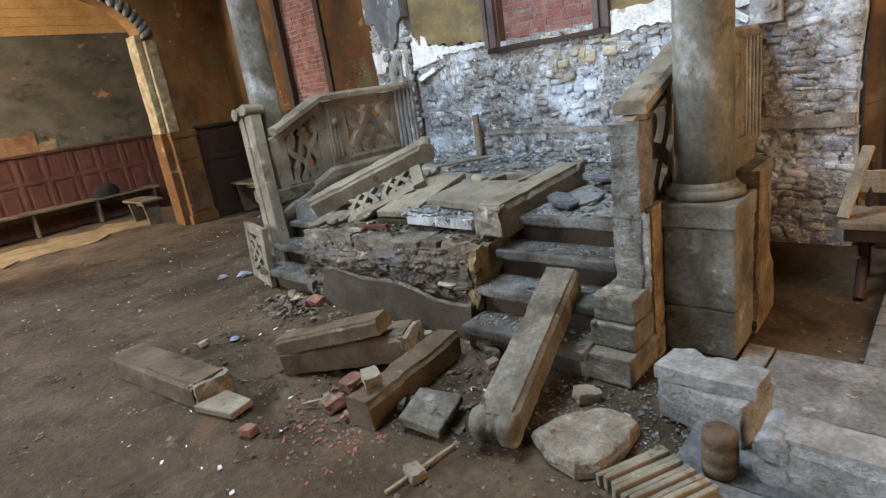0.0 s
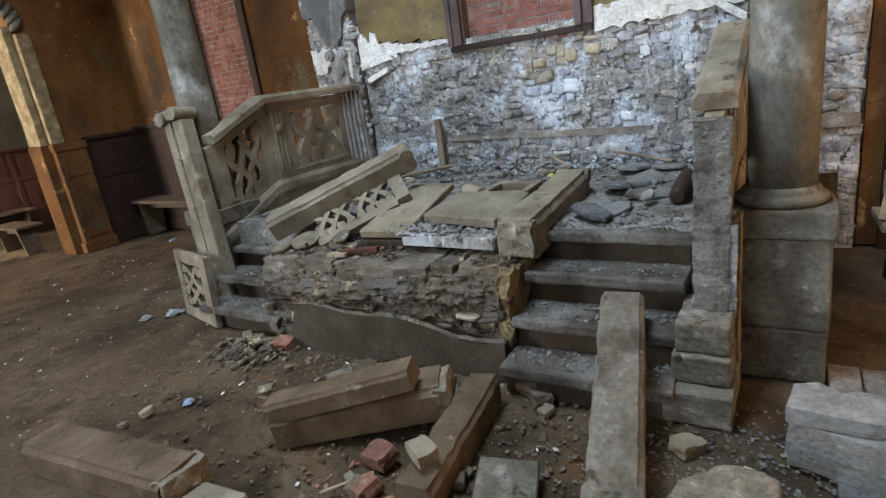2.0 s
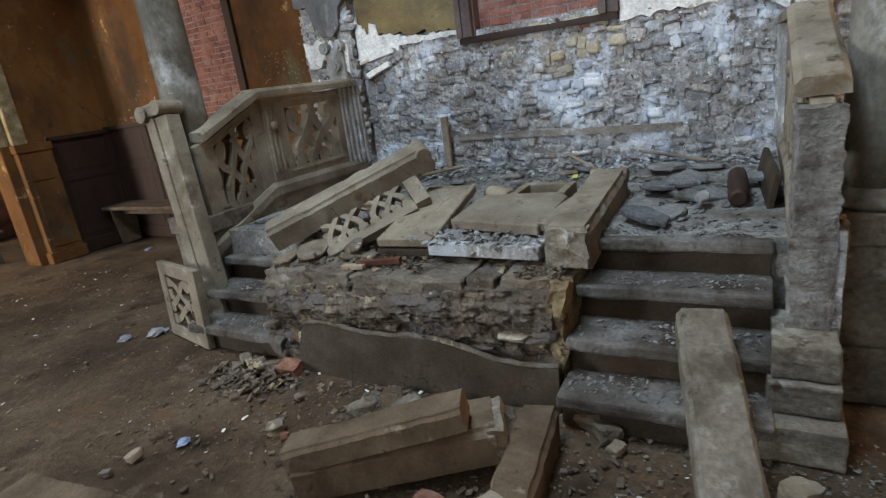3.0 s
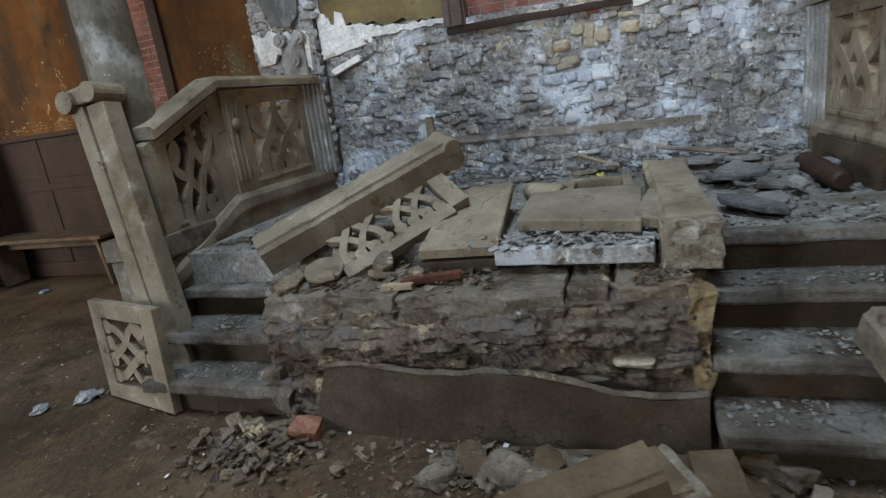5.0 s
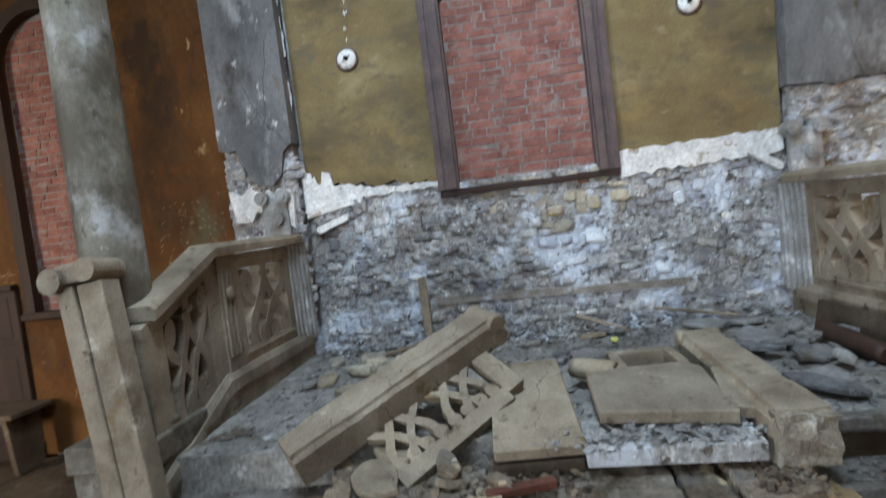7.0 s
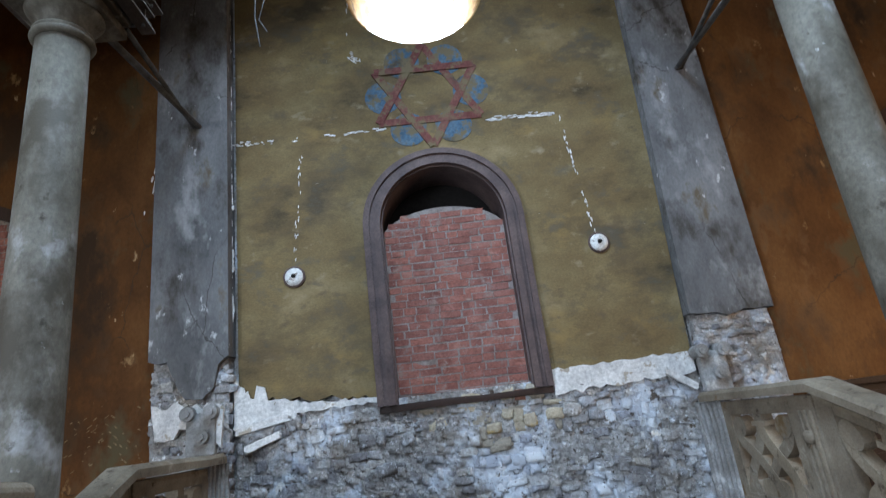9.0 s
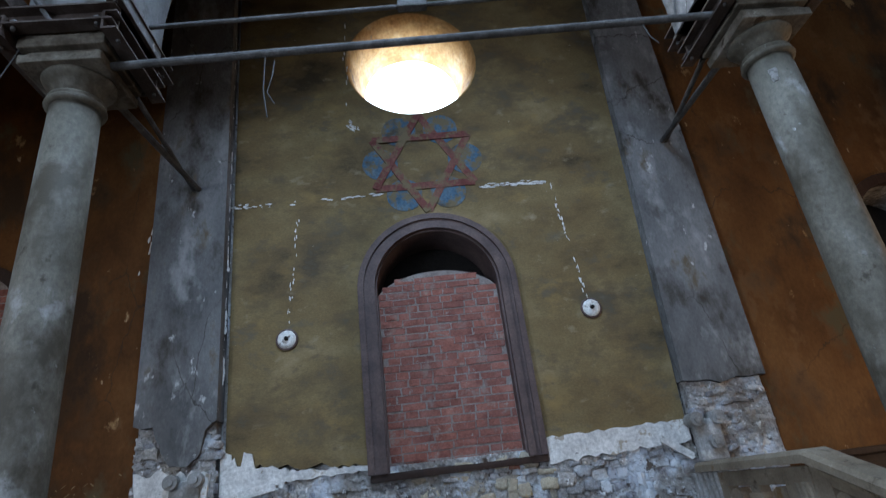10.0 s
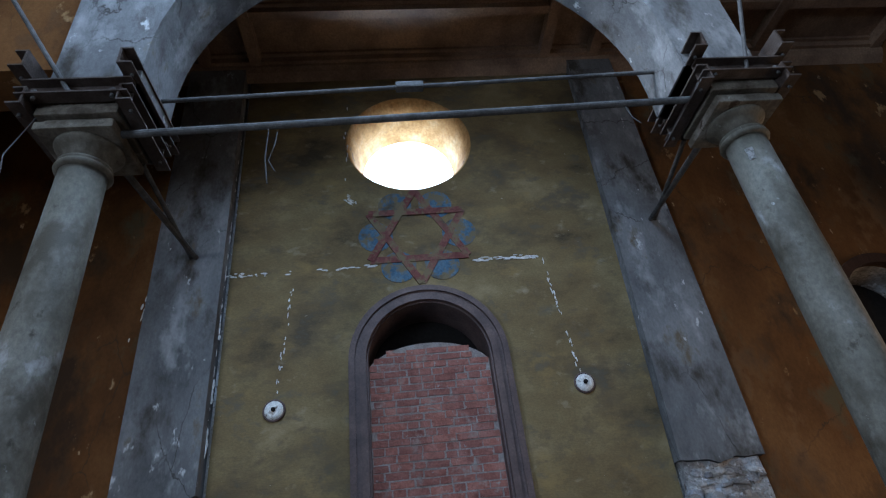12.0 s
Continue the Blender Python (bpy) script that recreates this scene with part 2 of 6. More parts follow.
REDWOOD = material("red_brown_panelling", [(0.045, 0.015, 0.010), (0.075, 0.025, 0.016), (0.105, 0.040, 0.025)], 4.0, 60, 0.6, 0.2, streak=5.0,
                   spots=[((0.12, 0.085, 0.055), 0.60, 5.0, 0.10), ((0.025, 0.012, 0.009), 0.60, 3.0, 0.08)])
OLDWOOD = material("dusty_old_wood", [(0.16, 0.125, 0.09), (0.25, 0.20, 0.145), (0.33, 0.275, 0.20)], 5.0, 60, 0.85, 0.35, vary=0.2)
WALLTIMBER = material("limed_grey_timber", [(0.17, 0.145, 0.12), (0.25, 0.22, 0.19), (0.36, 0.34, 0.31)], 6.0, 60, 0.9, 0.6, spots=[((0.42, 0.43, 0.45), 0.56, 6.0, 0.08), ((0.10, 0.08, 0.06), 0.60, 8.0, 0.06)])
BENCHWOOD = material("worn_brown_bench_wood", [(0.055, 0.038, 0.025), (0.095, 0.066, 0.044), (0.15, 0.11, 0.075)], 5.0, 60, 0.7, 0.3, vary=0.15, spots=[((0.19, 0.155, 0.115), 0.60, 5.0, 0.12)])
YELLOWWOOD = material("varnished_yellow_boards", [(0.34, 0.19, 0.07), (0.44, 0.26, 0.10), (0.52, 0.33, 0.15)], 3.0, 50, 0.5, 0.15)
IRON = material("grey_painted_iron", [(0.06, 0.058, 0.057), (0.095, 0.093, 0.092), (0.14, 0.138, 0.136)], 8.0, 60, 0.75, 0.3, metal=0.1,
                spots=[((0.14, 0.07, 0.04), 0.66, 12.0)])
IRON_DARK = material("rusty_dark_iron", [(0.035, 0.024, 0.019), (0.06, 0.044, 0.036), (0.11, 0.09, 0.08)], 7.0, 60, 0.6, 0.3, metal=0.2)
BAYWALL = material("peeling_green_grey_plaster", [(0.055, 0.052, 0.040), (0.095, 0.088, 0.068), (0.14, 0.13, 0.10)], 1.8, 40, 0.9, 0.4, grain=0.2, streak=0.7,
                   spots=[((0.30, 0.17, 0.09), 0.64, 2.4, 0.05), ((0.34, 0.29, 0.21), 0.66, 3.5, 0.05), ((0.04, 0.036, 0.028), 0.56, 2.0, 0.12)])
DIRT = material("trodden_dirt", [(0.050, 0.034, 0.021), (0.084, 0.058, 0.036), (0.130, 0.095, 0.062)], 1.4, 28, 0.95, 1.0,
                spots=[((0.17, 0.135, 0.10), 0.61, 4.0, 0.12), ((0.038, 0.025, 0.015), 0.51, 1.8, 0.14), ((0.105, 0.060, 0.030), 0.57, 2.6, 0.12), ((0.19, 0.16, 0.12), 0.66, 11.0, 0.06), ((0.24, 0.21, 0.17), 0.69, 26.0)])
DEBRIS = material("mixed_debris", [(0.07, 0.052, 0.036), (0.12, 0.093, 0.068), (0.21, 0.178, 0.142)], 9.0, 60, 0.95, 0.6, vary=0.45)
CEIL = material("brown_ceiling_boards", [(0.13, 0.082, 0.056), (0.23, 0.15, 0.098), (0.33, 0.22, 0.14)], 2.0, 40, 0.6, 0.2)
SUNLIT_FLOOR = material("sunlit_floor_patch", [(0.13, 0.09, 0.05), (0.20, 0.145, 0.08), (0.28, 0.21, 0.12)], 4.0, 60, 0.95, 0.8)
BLUEPAINT = material("faded_blue_paint", [(0.045, 0.085, 0.13), (0.075, 0.13, 0.19), (0.12, 0.16, 0.19)], 6.0, 40, 0.9, 0.1, spots=[((0.14, 0.115, 0.07), 0.46, 9.0, 0.10), ((0.07, 0.06, 0.045), 0.55, 5.0, 0.12)])
REDPAINT = material("faded_red_paint", [(0.12, 0.04, 0.036), (0.155, 0.062, 0.054), (0.19, 0.105, 0.08)], 6.0, 40, 0.9, 0.1, spots=[((0.15, 0.12, 0.07), 0.47, 9.0, 0.10), ((0.07, 0.06, 0.045), 0.57, 5.0, 0.12)])
BLACK = material("black_and_recess_shade", [(0.012, 0.010, 0.010), (0.02, 0.018, 0.016)], 3.0, 30, 0.9, 0.0)
CERAMIC = material("white_ceramic", [(0.60, 0.60, 0.58), (0.75, 0.75, 0.73)], 20.0, 60, 0.35, 0.05, spots=[((0.16, 0.13, 0.11), 0.54, 16.0, 0.08)])
glow = bpy.data.materials.new("sky_glow")
glow.use_nodes = True
glow.node_tree.nodes.clear()
em = glow.node_tree.nodes.new("ShaderNodeEmission")
em.inputs[0].default_value, em.inputs[1].default_value = (0.74, 0.88, 1.0, 1), 20.0
glow.node_tree.links.new(em.outputs[0], glow.node_tree.nodes.new("ShaderNodeOutputMaterial").inputs[0])


# ---- shape helpers ----
def part(name, bm, mat, parent=None, label=""):
    """Links a bmesh as one mesh object, under a thing if one is given."""
    me = bpy.data.meshes.new(name)
    bm.normal_update()
    bm.to_mesh(me)
    bm.free()
    me.materials.append(mat)
    ob = new(name, me)
    if parent:
        ob.parent = parent
    if label:
        ob["label"] = label
    return ob


def thing(name, m=None, label="", category="", group="", kind=""):
    """An empty at the thing's base, to which its parts belong."""
    ob = new(name)
    ob.empty_display_size = 0.1
    if m is not None:
        ob.matrix_basis = m
    return tagged(ob, label, category, group, kind)


def box(x0, x1, y0, y1, z0, z1, bevel=0.0, bm=None):
    bm = bm or bmesh.new()
    vs = [bm.verts.new((x, y, z)) for x in (x0, x1) for y in (y0, y1) for z in (z0, z1)]
    fs = [bm.faces.new([vs[i] for i in q]) for q in ((0, 1, 3, 2), (4, 6, 7, 5), (0, 4, 5, 1), (2, 3, 7, 6), (0, 2, 6, 4), (1, 5, 7, 3))]
    if bevel:
        es = list({e for f in fs for e in f.edges})
        bmesh.ops.bevel(bm, geom=es, offset=bevel, segments=2, affect="EDGES", profile=0.6)
    return bm


def prism(outline, d0, d1, axis="x", bm=None, bevel=0.0):
    """An outline of (a, b) pairs pushed along an axis: x: (y, z); y: (x, z); z: (x, y)."""
    bm = bm or bmesh.new()
    place = {"x": lambda a, b, d: (d, a, b), "y": lambda a, b, d: (a, d, b), "z": lambda a, b, d: (a, b, d)}[axis]
    lo = [bm.verts.new(place(a, b, d0)) for a, b in outline]
    hi = [bm.verts.new(place(a, b, d1)) for a, b in outline]
    fs = [bm.faces.new(lo), bm.faces.new(hi[::-1])]
    k = len(lo)
    for i in range(k):
        fs.append(bm.faces.new((lo[(i + 1) % k], lo[i], hi[i], hi[(i + 1) % k])))
    bmesh.ops.recalc_face_normals(bm, faces=fs)
    if bevel:
        es = list({e for f in fs[:2] for e in f.edges})
        bmesh.ops.bevel(bm, geom=es, offset=bevel, segments=1, affect="EDGES")
    return bm


def rubbed(bm, cuts=3, amount=0.015, scale=6.0, seed=0.0, keep_low=False):
    """Cuts the faces finer and moves their points by noise, for broken or worn stone."""
    if cuts:
        bmesh.ops.subdivide_edges(bm, edges=bm.edges[:], cuts=cuts, use_grid_fill=True)
    off = Vector((seed * 3.7, seed * 1.3, seed * 2.1))
    for v in bm.verts:
        k = noise.noise_vector(v.co * scale + off) * amount + noise.noise_vector(v.co * scale * 3.1 + off) * amount * 0.45
        if keep_low and v.co.z < 0.002:
            k.z = 0
        v.co += k
    return bm


def lathe(profile, sides=32, bm=None):
    """profile: (radius, z) from bottom to top."""
    bm = bm or bmesh.new()
    rings = []
    for r, z in profile:
        rings.append([bm.verts.new((r * math.cos(2 * math.pi * i / sides), r * math.sin(2 * math.pi * i / sides), z)) for i in range(sides)])
    for a, b in zip(rings, rings[1:]):
        for i in range(sides):
            f = bm.faces.new((a[i], a[(i + 1) % sides], b[(i + 1) % sides], b[i]))
            f.smooth = True
    bm.faces.new(rings[0][::-1])
    bm.faces.new(rings[-1])
    return bm


def rod(a, b, r, sides=8, bm=None):
    bm = bm or bmesh.new()
    a, b = Vector(a), Vector(b)
    m = Matrix.Translation((a + b) / 2) @ (b - a).to_track_quat("Z", "Y").to_matrix().to_4x4()
    bmesh.ops.create_cone(bm, cap_ends=True, segments=sides, radius1=r, radius2=r, depth=(b - a).length, matrix=m)
    return bm


def tube(points, r, sides=6):
    """A bent rod through points."""
    bm = bmesh.new()
    rings = []
    pts = [Vector(p) for p in points]
    for i, p in enumerate(pts):
        d = (pts[min(i + 1, len(pts) - 1)] - pts[max(i - 1, 0)]).normalized()
        q = d.to_track_quat("Z", "Y")
        rings.append([bm.verts.new(p + q @ Vector((r * math.cos(2 * math.pi * k / sides), r * math.sin(2 * math.pi * k / sides), 0))) for k in range(sides)])
    for a, b in zip(rings, rings[1:]):
        for k in range(sides):
            bm.faces.new((a[k], a[(k + 1) % sides], b[(k + 1) % sides], b[k]))
    bm.faces.new(rings[0][::-1]), bm.faces.new(rings[-1])
    return bm


def moved(bm, m):
    bmesh.ops.transform(bm, matrix=m, verts=bm.verts)
    return bm


def arc(cy, cz, r, a0, a1, k=20):
    return [(cy + r * math.cos(radians(a0 + (a1 - a0) * i / k)), cz + r * math.sin(radians(a0 + (a1 - a0) * i / k))) for i in range(k + 1)]


def frame_between(inner, outer, x0, x1, bm=None):
    """A flat band between two outlines of the same length, from x0 to x1, closed at both ends."""
    bm = bm or bmesh.new()
    r = [[bm.verts.new((x, y, z)) for y, z in line] for line in (inner, outer) for x in (x0, x1)]
    i0, i1, o0, o1 = r
    k = len(i0)
    for a in range(k - 1):
        b = a + 1
        bm.faces.new((i0[a], i0[b], o0[b], o0[a])), bm.faces.new((i1[b], i1[a], o1[a], o1[b]))
        bm.faces.new((i0[b], i0[a], i1[a], i1[b])), bm.faces.new((o0[a], o0[b], o1[b], o1[a]))
    bm.faces.new((i0[0], o0[0], o1[0], i1[0])), bm.faces.new((o0[-1], i0[-1], i1[-1], o1[-1]))
    bmesh.ops.recalc_face_normals(bm, faces=bm.faces[:])
    return bm


def join(*bms):
    out = bmesh.new()
    for b in bms:
        me = bpy.data.meshes.new("join")
        b.to_mesh(me)
        b.free()
        out.from_mesh(me)
        bpy.data.meshes.remove(me)
    return out


def structure(ob, label, category):
    return tagged(ob, label, category, kind="structure")


def cut(ob, *cutters):
    """Cuts openings through a mesh."""
    for bm in cutters:
        tool = part("cutter", bm, BLACK)
        mod = ob.modifiers.new("cut", "BOOLEAN")
        mod.operation, mod.object, mod.solver = "DIFFERENCE", tool, "EXACT"
        bpy.context.view_layer.update()
        me = bpy.data.meshes.new_from_object(ob.evaluated_get(bpy.context.evaluated_depsgraph_get()))
        ob.modifiers.remove(mod)
        ob.data = me
        bpy.data.objects.remove(tool)
    return ob


def ragged(a0, a1, b0, b1, size=0.03, step=0.05, seed=0):
    """Points of a torn edge from (a0, b0) to (a1, b1)."""
    r = random.Random(seed)
    k = max(2, int(math.hypot(a1 - a0, b1 - b0) / step))
    pts = []
    for i in range(k + 1):
        s = size * (0 if i in (0, k) else 1)
        pts.append((a0 + (a1 - a0) * i / k + r.uniform(-s, s) * 0.3, b0 + (b1 - b0) * i / k + r.uniform(-s, s)))
    return pts


def arched(cy, half, z0, spring, k=20):
    return [(cy + half, z0)] + arc(cy, spring, half, 0, 180, k) + [(cy - half, z0)]


# ---- large structure ----
WALL, TOP = 4.5, 6.86     # face of the back wall, underside of the ceiling
SPRING, SILL = 3.28, 1.85

core = part("wall_back", box(WALL + 0.05, WALL + 0.56, -6.4, 6.4, -0.1, 7.2), MORTAR)
structure(core, "thick rubble back wall of the hall with a round window", "wall")
cone = bmesh.new()
bmesh.ops.create_cone(cone, cap_ends=True, segments=48, radius1=0.67, radius2=0.53, depth=0.60,
                      matrix=Matrix.Translation((WALL + 0.29, 0, 5.74)) @ Euler((0, radians(90), 0)).to_matrix().to_4x4())
cut(core, cone, prism(arched(0, 0.53, SILL, SPRING), WALL - 0.1, WALL + 0.42), prism(arched(3.82, 0.44, 1.27, 3.33), WALL - 0.1, WALL + 0.3),
    prism(arched(-4.38, 0.48, 1.27, 3.40), WALL - 0.1, WALL + 0.45))

# splayed lining of the round window, and the sky behind it
def ring_lining():
    bm = bmesh.new()
    k = 48
    rings = []
    for x, r in ((WALL - 0.012, 0.675), (WALL - 0.012, 0.655), (WALL + 0.2, 0.60), (WALL + 0.55, 0.515), (WALL + 0.55, 0.54), (WALL + 0.2, 0.64)):
        rings.append([bm.verts.new((x, r * math.cos(2 * math.pi * i / k), 5.74 + r * math.sin(2 * math.pi * i / k))) for i in range(k)])
    for a, b in zip(rings, rings[1:] + rings[:1]):
        for i in range(k):
            bm.faces.new((a[i], a[(i + 1) % k], b[(i + 1) % k], b[i])).smooth = True
    bmesh.ops.recalc_face_normals(bm, faces=bm.faces[:])
    return bm


LINING = material("peeling_cream_lining", [(0.24, 0.12, 0.035), (0.42, 0.24, 0.09), (0.58, 0.42, 0.22)], 4.0, 30, 0.8, 0.3,
                  spots=[((0.20, 0.13, 0.07), 0.63, 6.0)])
oculus = thing("window_round", label="deep round window with peeling cream reveal", category="window", kind="structure")
part("reveal", ring_lining(), LINING, oculus, "splayed reveal with peeling cream paint")
rim = bmesh.new()
bmesh.ops.create_circle(rim, cap_ends=True, segments=48, radius=1.6, matrix=Matrix.Translation((WALL + 1.2, 0, 6.1)) @ Euler((0, radians(-90), 0)).to_matrix().to_4x4())
tagged(part("backdrop", rim, glow), "bright overcast sky behind the round window", "sky", kind="structure")

# plaster coat between the pilasters, torn along its foot
coat = [(-1.80, 1.97)] + ragged(-1.80, -0.66, 1.95, 1.90, 0.02, 0.05, 1) + [(-0.66, 1.88), (0.66, 1.88)] \
    + ragged(0.66, 1.72, 1.93, 2.02, 0.025, 0.05, 2) + [(1.72, TOP), (-1.98, TOP)]
plaster = part("wall_plaster", prism(coat, WALL - 0.015, WALL + 0.05), OLIVE)
structure(plaster, "stained olive plaster with a painted star and chased cracks", "wall")
hole = bmesh.new()
bmesh.ops.create_cone(hole, cap_ends=True, segments=48, radius1=0.67, radius2=0.67, depth=0.3,
                      matrix=Matrix.Translation((WALL, 0, 5.74)) @ Euler((0, radians(90), 0)).to_matrix().to_4x4())
cut(plaster, hole, prism(arched(0, 0.56, 1.0, SPRING), WALL - 0.1, WALL + 0.2))

for name, y0, y1, cy, half, spring, seed in (("wall_plaster_left", 2.36, 6.1, 3.82, 0.44, 3.33, 5), ("wall_plaster_right", -6.3, -2.50, -4.38, 0.48, 3.40, 6)):
    ob = part(name, prism([(y0, 0.02), (y1, 0.02), (y1, TOP), (y0, TOP)], WALL - 0.02, WALL + 0.05), ORANGE)
    structure(ob, "peeling orange-brown plaster wall above dark panelling", "wall")
    cut(ob, prism(arched(cy, half, 1.27, spring), WALL - 0.1, WALL + 0.2))

# pilasters: grey cement above, stripped stone below
for name, y0, y1, z in (("pilaster_left", 1.76, 2.36, 2.30), ("pilaster_right", -2.50, -1.82, 2.24)):
    edge = ragged(y0, y1, z + (0.06 if y0 > 0 else 0.0), z - (0.06 if y0 > 0 else -0.02), 0.05, 0.07, int(z * 100))
    if y0 > 0:
        edge = ragged(1.76, 1.84, 2.36, 2.30, 0.012, 0.03, 41) + ragged(1.87, 1.95, 2.14, 2.06, 0.012, 0.03, 42) + ragged(1.97, 2.08, 2.06, 2.07, 0.008, 0.03, 43) + ragged(2.12, 2.20, 2.13, 2.30, 0.012, 0.03, 44) + ragged(2.22, 2.36, 2.36, 2.38, 0.015, 0.03, 45)
    bm = prism(edge + [(y1 - (0.0 if y0 > 0 else 0.15), TOP), (y0, TOP)], WALL - 0.12, WALL + 0.05)
    structure(part(name, bm, GREY), "grey cement-rendered pilaster with chipped foot", "pilaster")
    bm = rubbed(box(WALL - 0.06, WALL + 0.05, y0 + 0.02, y1 - 0.02, 0.0, z + 0.08), 6, 0.02, 9.0, z)
    structure(part(name + "_core", bm, MORTAR), "stripped rubble core under the pilaster", "pilaster")

# brown moulded surround of the bricked niche
sur = thing("niche_surround", label="brown painted arched moulding round a bricked-up niche", category="moulding", kind="structure")
for half, out, d in ((0.56, 0.66, 0.045), (0.53, 0.585, 0.07), (0.625, 0.675, 0.065)):
    part("moulding", frame_between(arched(0, half, SILL, SPRING, 28), arched(0, out, SILL, SPRING, 28), WALL - d, WALL + 0.02), PURPLE, sur)
part("reveal_lining", frame_between(arched(0, 0.515, SILL, SPRING, 28), arched(0, 0.53, SILL, SPRING, 28), WALL - 0.02, WALL + 0.40), PURPLE, sur)
# Niche back is black, with the shade above the bricks put into it.
structure(part("niche_back", box(WALL + 0.38, WALL + 0.41, -0.54, 0.54, SILL, 3.9), BLACK), "niche back in black for the shade above the bricks", "wall")
structure(part("niche_sill", rubbed(box(WALL - 0.05, WALL + 0.3, -0.67, 0.66, SILL - 0.05, SILL), 4, 0.01, 9), DARKWOOD), "splintered dark timber sill under the niche", "sill")

for name, cy, half, spring in (("window_left", 3.82, 0.44, 3.33), ("window_right", -4.38, 0.48, 3.40)):
    w = thing(name, label="tall arched window in a dark frame" + (", bricked up" if cy > 0 else ""), category="window", kind="structure")
    part("window_frame", frame_between(arched(cy, half - 0.01, 1.27, spring, 24), arched(cy, half + 0.09, 1.27, spring, 24), WALL - 0.055, WALL + 0.02), DARKWOOD, w)
    part("window_sill", box(WALL - 0.10, WALL + 0.2, cy - half - 0.1, cy + half + 0.1, 1.21, 1.268, 0.01), DARKWOOD, w)
    # Right window's back is black too, standing in for shade in the opening.
    part("window_back", box(WALL + 0.056 if cy > 0 else WALL + 0.42, WALL + 0.12 if cy > 0 else WALL + 0.45, cy - half, cy + half, 1.27, spring + half),
         BRICK_JOINT if cy > 0 else BLACK, w)

# floor: one uneven sheet of trodden dirt
def floor_sheet():
    bm = bmesh.new()
    k = 150
    x0, x1, y0, y1 = -6.4, 4.7, -6.5, 9.6
    grid = []
    for i in range(k + 1):
        row = []
        for j in range(k + 1):
            x, y = x0 + (x1 - x0) * i / k, y0 + (y1 - y0) * j / k
            p = Vector((x, y, 0))
            z = 0.018 * noise.noise(p * 1.3) + 0.010 * noise.noise(p * 5.0) + 0.006 * noise.noise(p * 13.0)
            row.append(bm.verts.new((x, y, z - 0.012)))
        grid.append(row)
    for i in range(k):
        for j in range(k):
            bm.faces.new((grid[i][j], grid[i + 1][j], grid[i + 1][j + 1], grid[i][j + 1])).smooth = True
    return bm


structure(part("floor", floor_sheet(), DIRT), "trodden dirt floor strewn with dust and chips", "floor")

# left side wall: wide arch into a side bay, second arch added for light
LEFT = 6.05
left = part("wall_left", box(-6.4, 4.55, LEFT, LEFT + 0.35, -0.1, 7.2), ORANGE)
structure(left, "orange-brown plaster side wall with a wide arched opening and one added for light", "wall")
def wide_arch(x0, x1, z0, spring, rise, k=18):
    c, a = (x0 + x1) / 2, (x1 - x0) / 2
    return [(x0, z0)] + [(c - a * math.cos(math.pi * i / k), spring + rise * math.sin(math.pi * i / k)) for i in range(k + 1)] + [(x1, z0)]
cut(left, prism(wide_arch(-0.7, 3.28, -0.2, 2.85, 0.85), LEFT - 0.2, LEFT + 0.6, "y"),
    prism(wide_arch(-5.4, -1.42, -0.2, 2.85, 0.85), LEFT - 0.2, LEFT + 0.6, "y"))
structure(part("wall_bay_back", box(-6.4, 4.9, 9.3, 9.6, -0.1, 4.6), BAYWALL), "peeling green-grey plaster wall of the side bay", "wall")
structure(part("wall_bay_side", box(4.5, 4.9, LEFT + 0.35, 9.3, -0.1, 4.6), BAYWALL), "end wall of the side bay", "wall")
structure(part("ceiling_bay", box(-6.4, 4.9, LEFT + 0.3, 9.6, 4.3, 4.5), YELLOWWOOD), "boarded ceiling of the side bay", "ceiling")

# unseen walls closing the hall behind and at right, openings added for lamps
behind = part("wall_behind", box(-6.4, -6.0, -6.5, 9.6, -0.1, 7.2), ORANGE)
structure(behind, "plaster wall closing the hall", "wall")
cut(behind, box(-6.7, -5.7, 0.3, 2.1, 3.0, 6.2), box(-6.7, -5.7, -3.5, -1.7, 3.0, 6.2))
right = part("wall_right", box(-6.4, 4.55, -6.5, -6.1, -0.1, 7.2), ORANGE)
structure(right, "plaster wall closing the hall", "wall")
cut(right, box(1.9, 3.5, -6.8, -5.9, 1.0, 3.2))

# ceiling with moulded coffers
def ceiling_mesh():
    # The hole over the nave is added, out of view, for the overhead lamp.
    bm = box(1.9, 5.0, -6.5, 6.4, 7.02, 7.25)
    box(-6.4, -1.1, -6.5, 6.4, 7.02, 7.25, bm=bm)
    box(-1.1, 1.9, 1.95, 6.4, 7.02, 7.25, bm=bm)
    box(-1.1, 1.9, -6.5, -1.25, 7.02, 7.25, bm=bm)
    for x in (3.1, 3.75, 4.38):
        box(x - 0.05, x + 0.05, -6.1, 6.05, 6.90, 7.02, bm=bm)
        box(x - 0.09, x + 0.09, -6.1, 6.05, 6.98, 7.018, bm=bm)
    for y in (-6, -4.4, -2.3, -1.7, 1.65, 2.2, 4.2, 6.0):
        box(2.8, 4.5, y - 0.06, y + 0.06, 6.88, 7.015, bm=bm)
    return bm


structure(part("ceiling", ceiling_mesh(), CEIL), "brown boarded ceiling with moulded ribs", "ceiling")
cornice = prism([(WALL - 0.02, 6.72), (WALL - 0.10, 6.80), (WALL - 0.13, 6.86), (WALL - 0.13, 6.90), (WALL - 0.02, 6.90)], -6.1, 6.05, "y")
structure(part("cornice", cornice, CEIL), "dark cornice under the ceiling", "trim")

# arch between the two columns
COLS = ((2.60, 2.00), (2.60, -2.035))
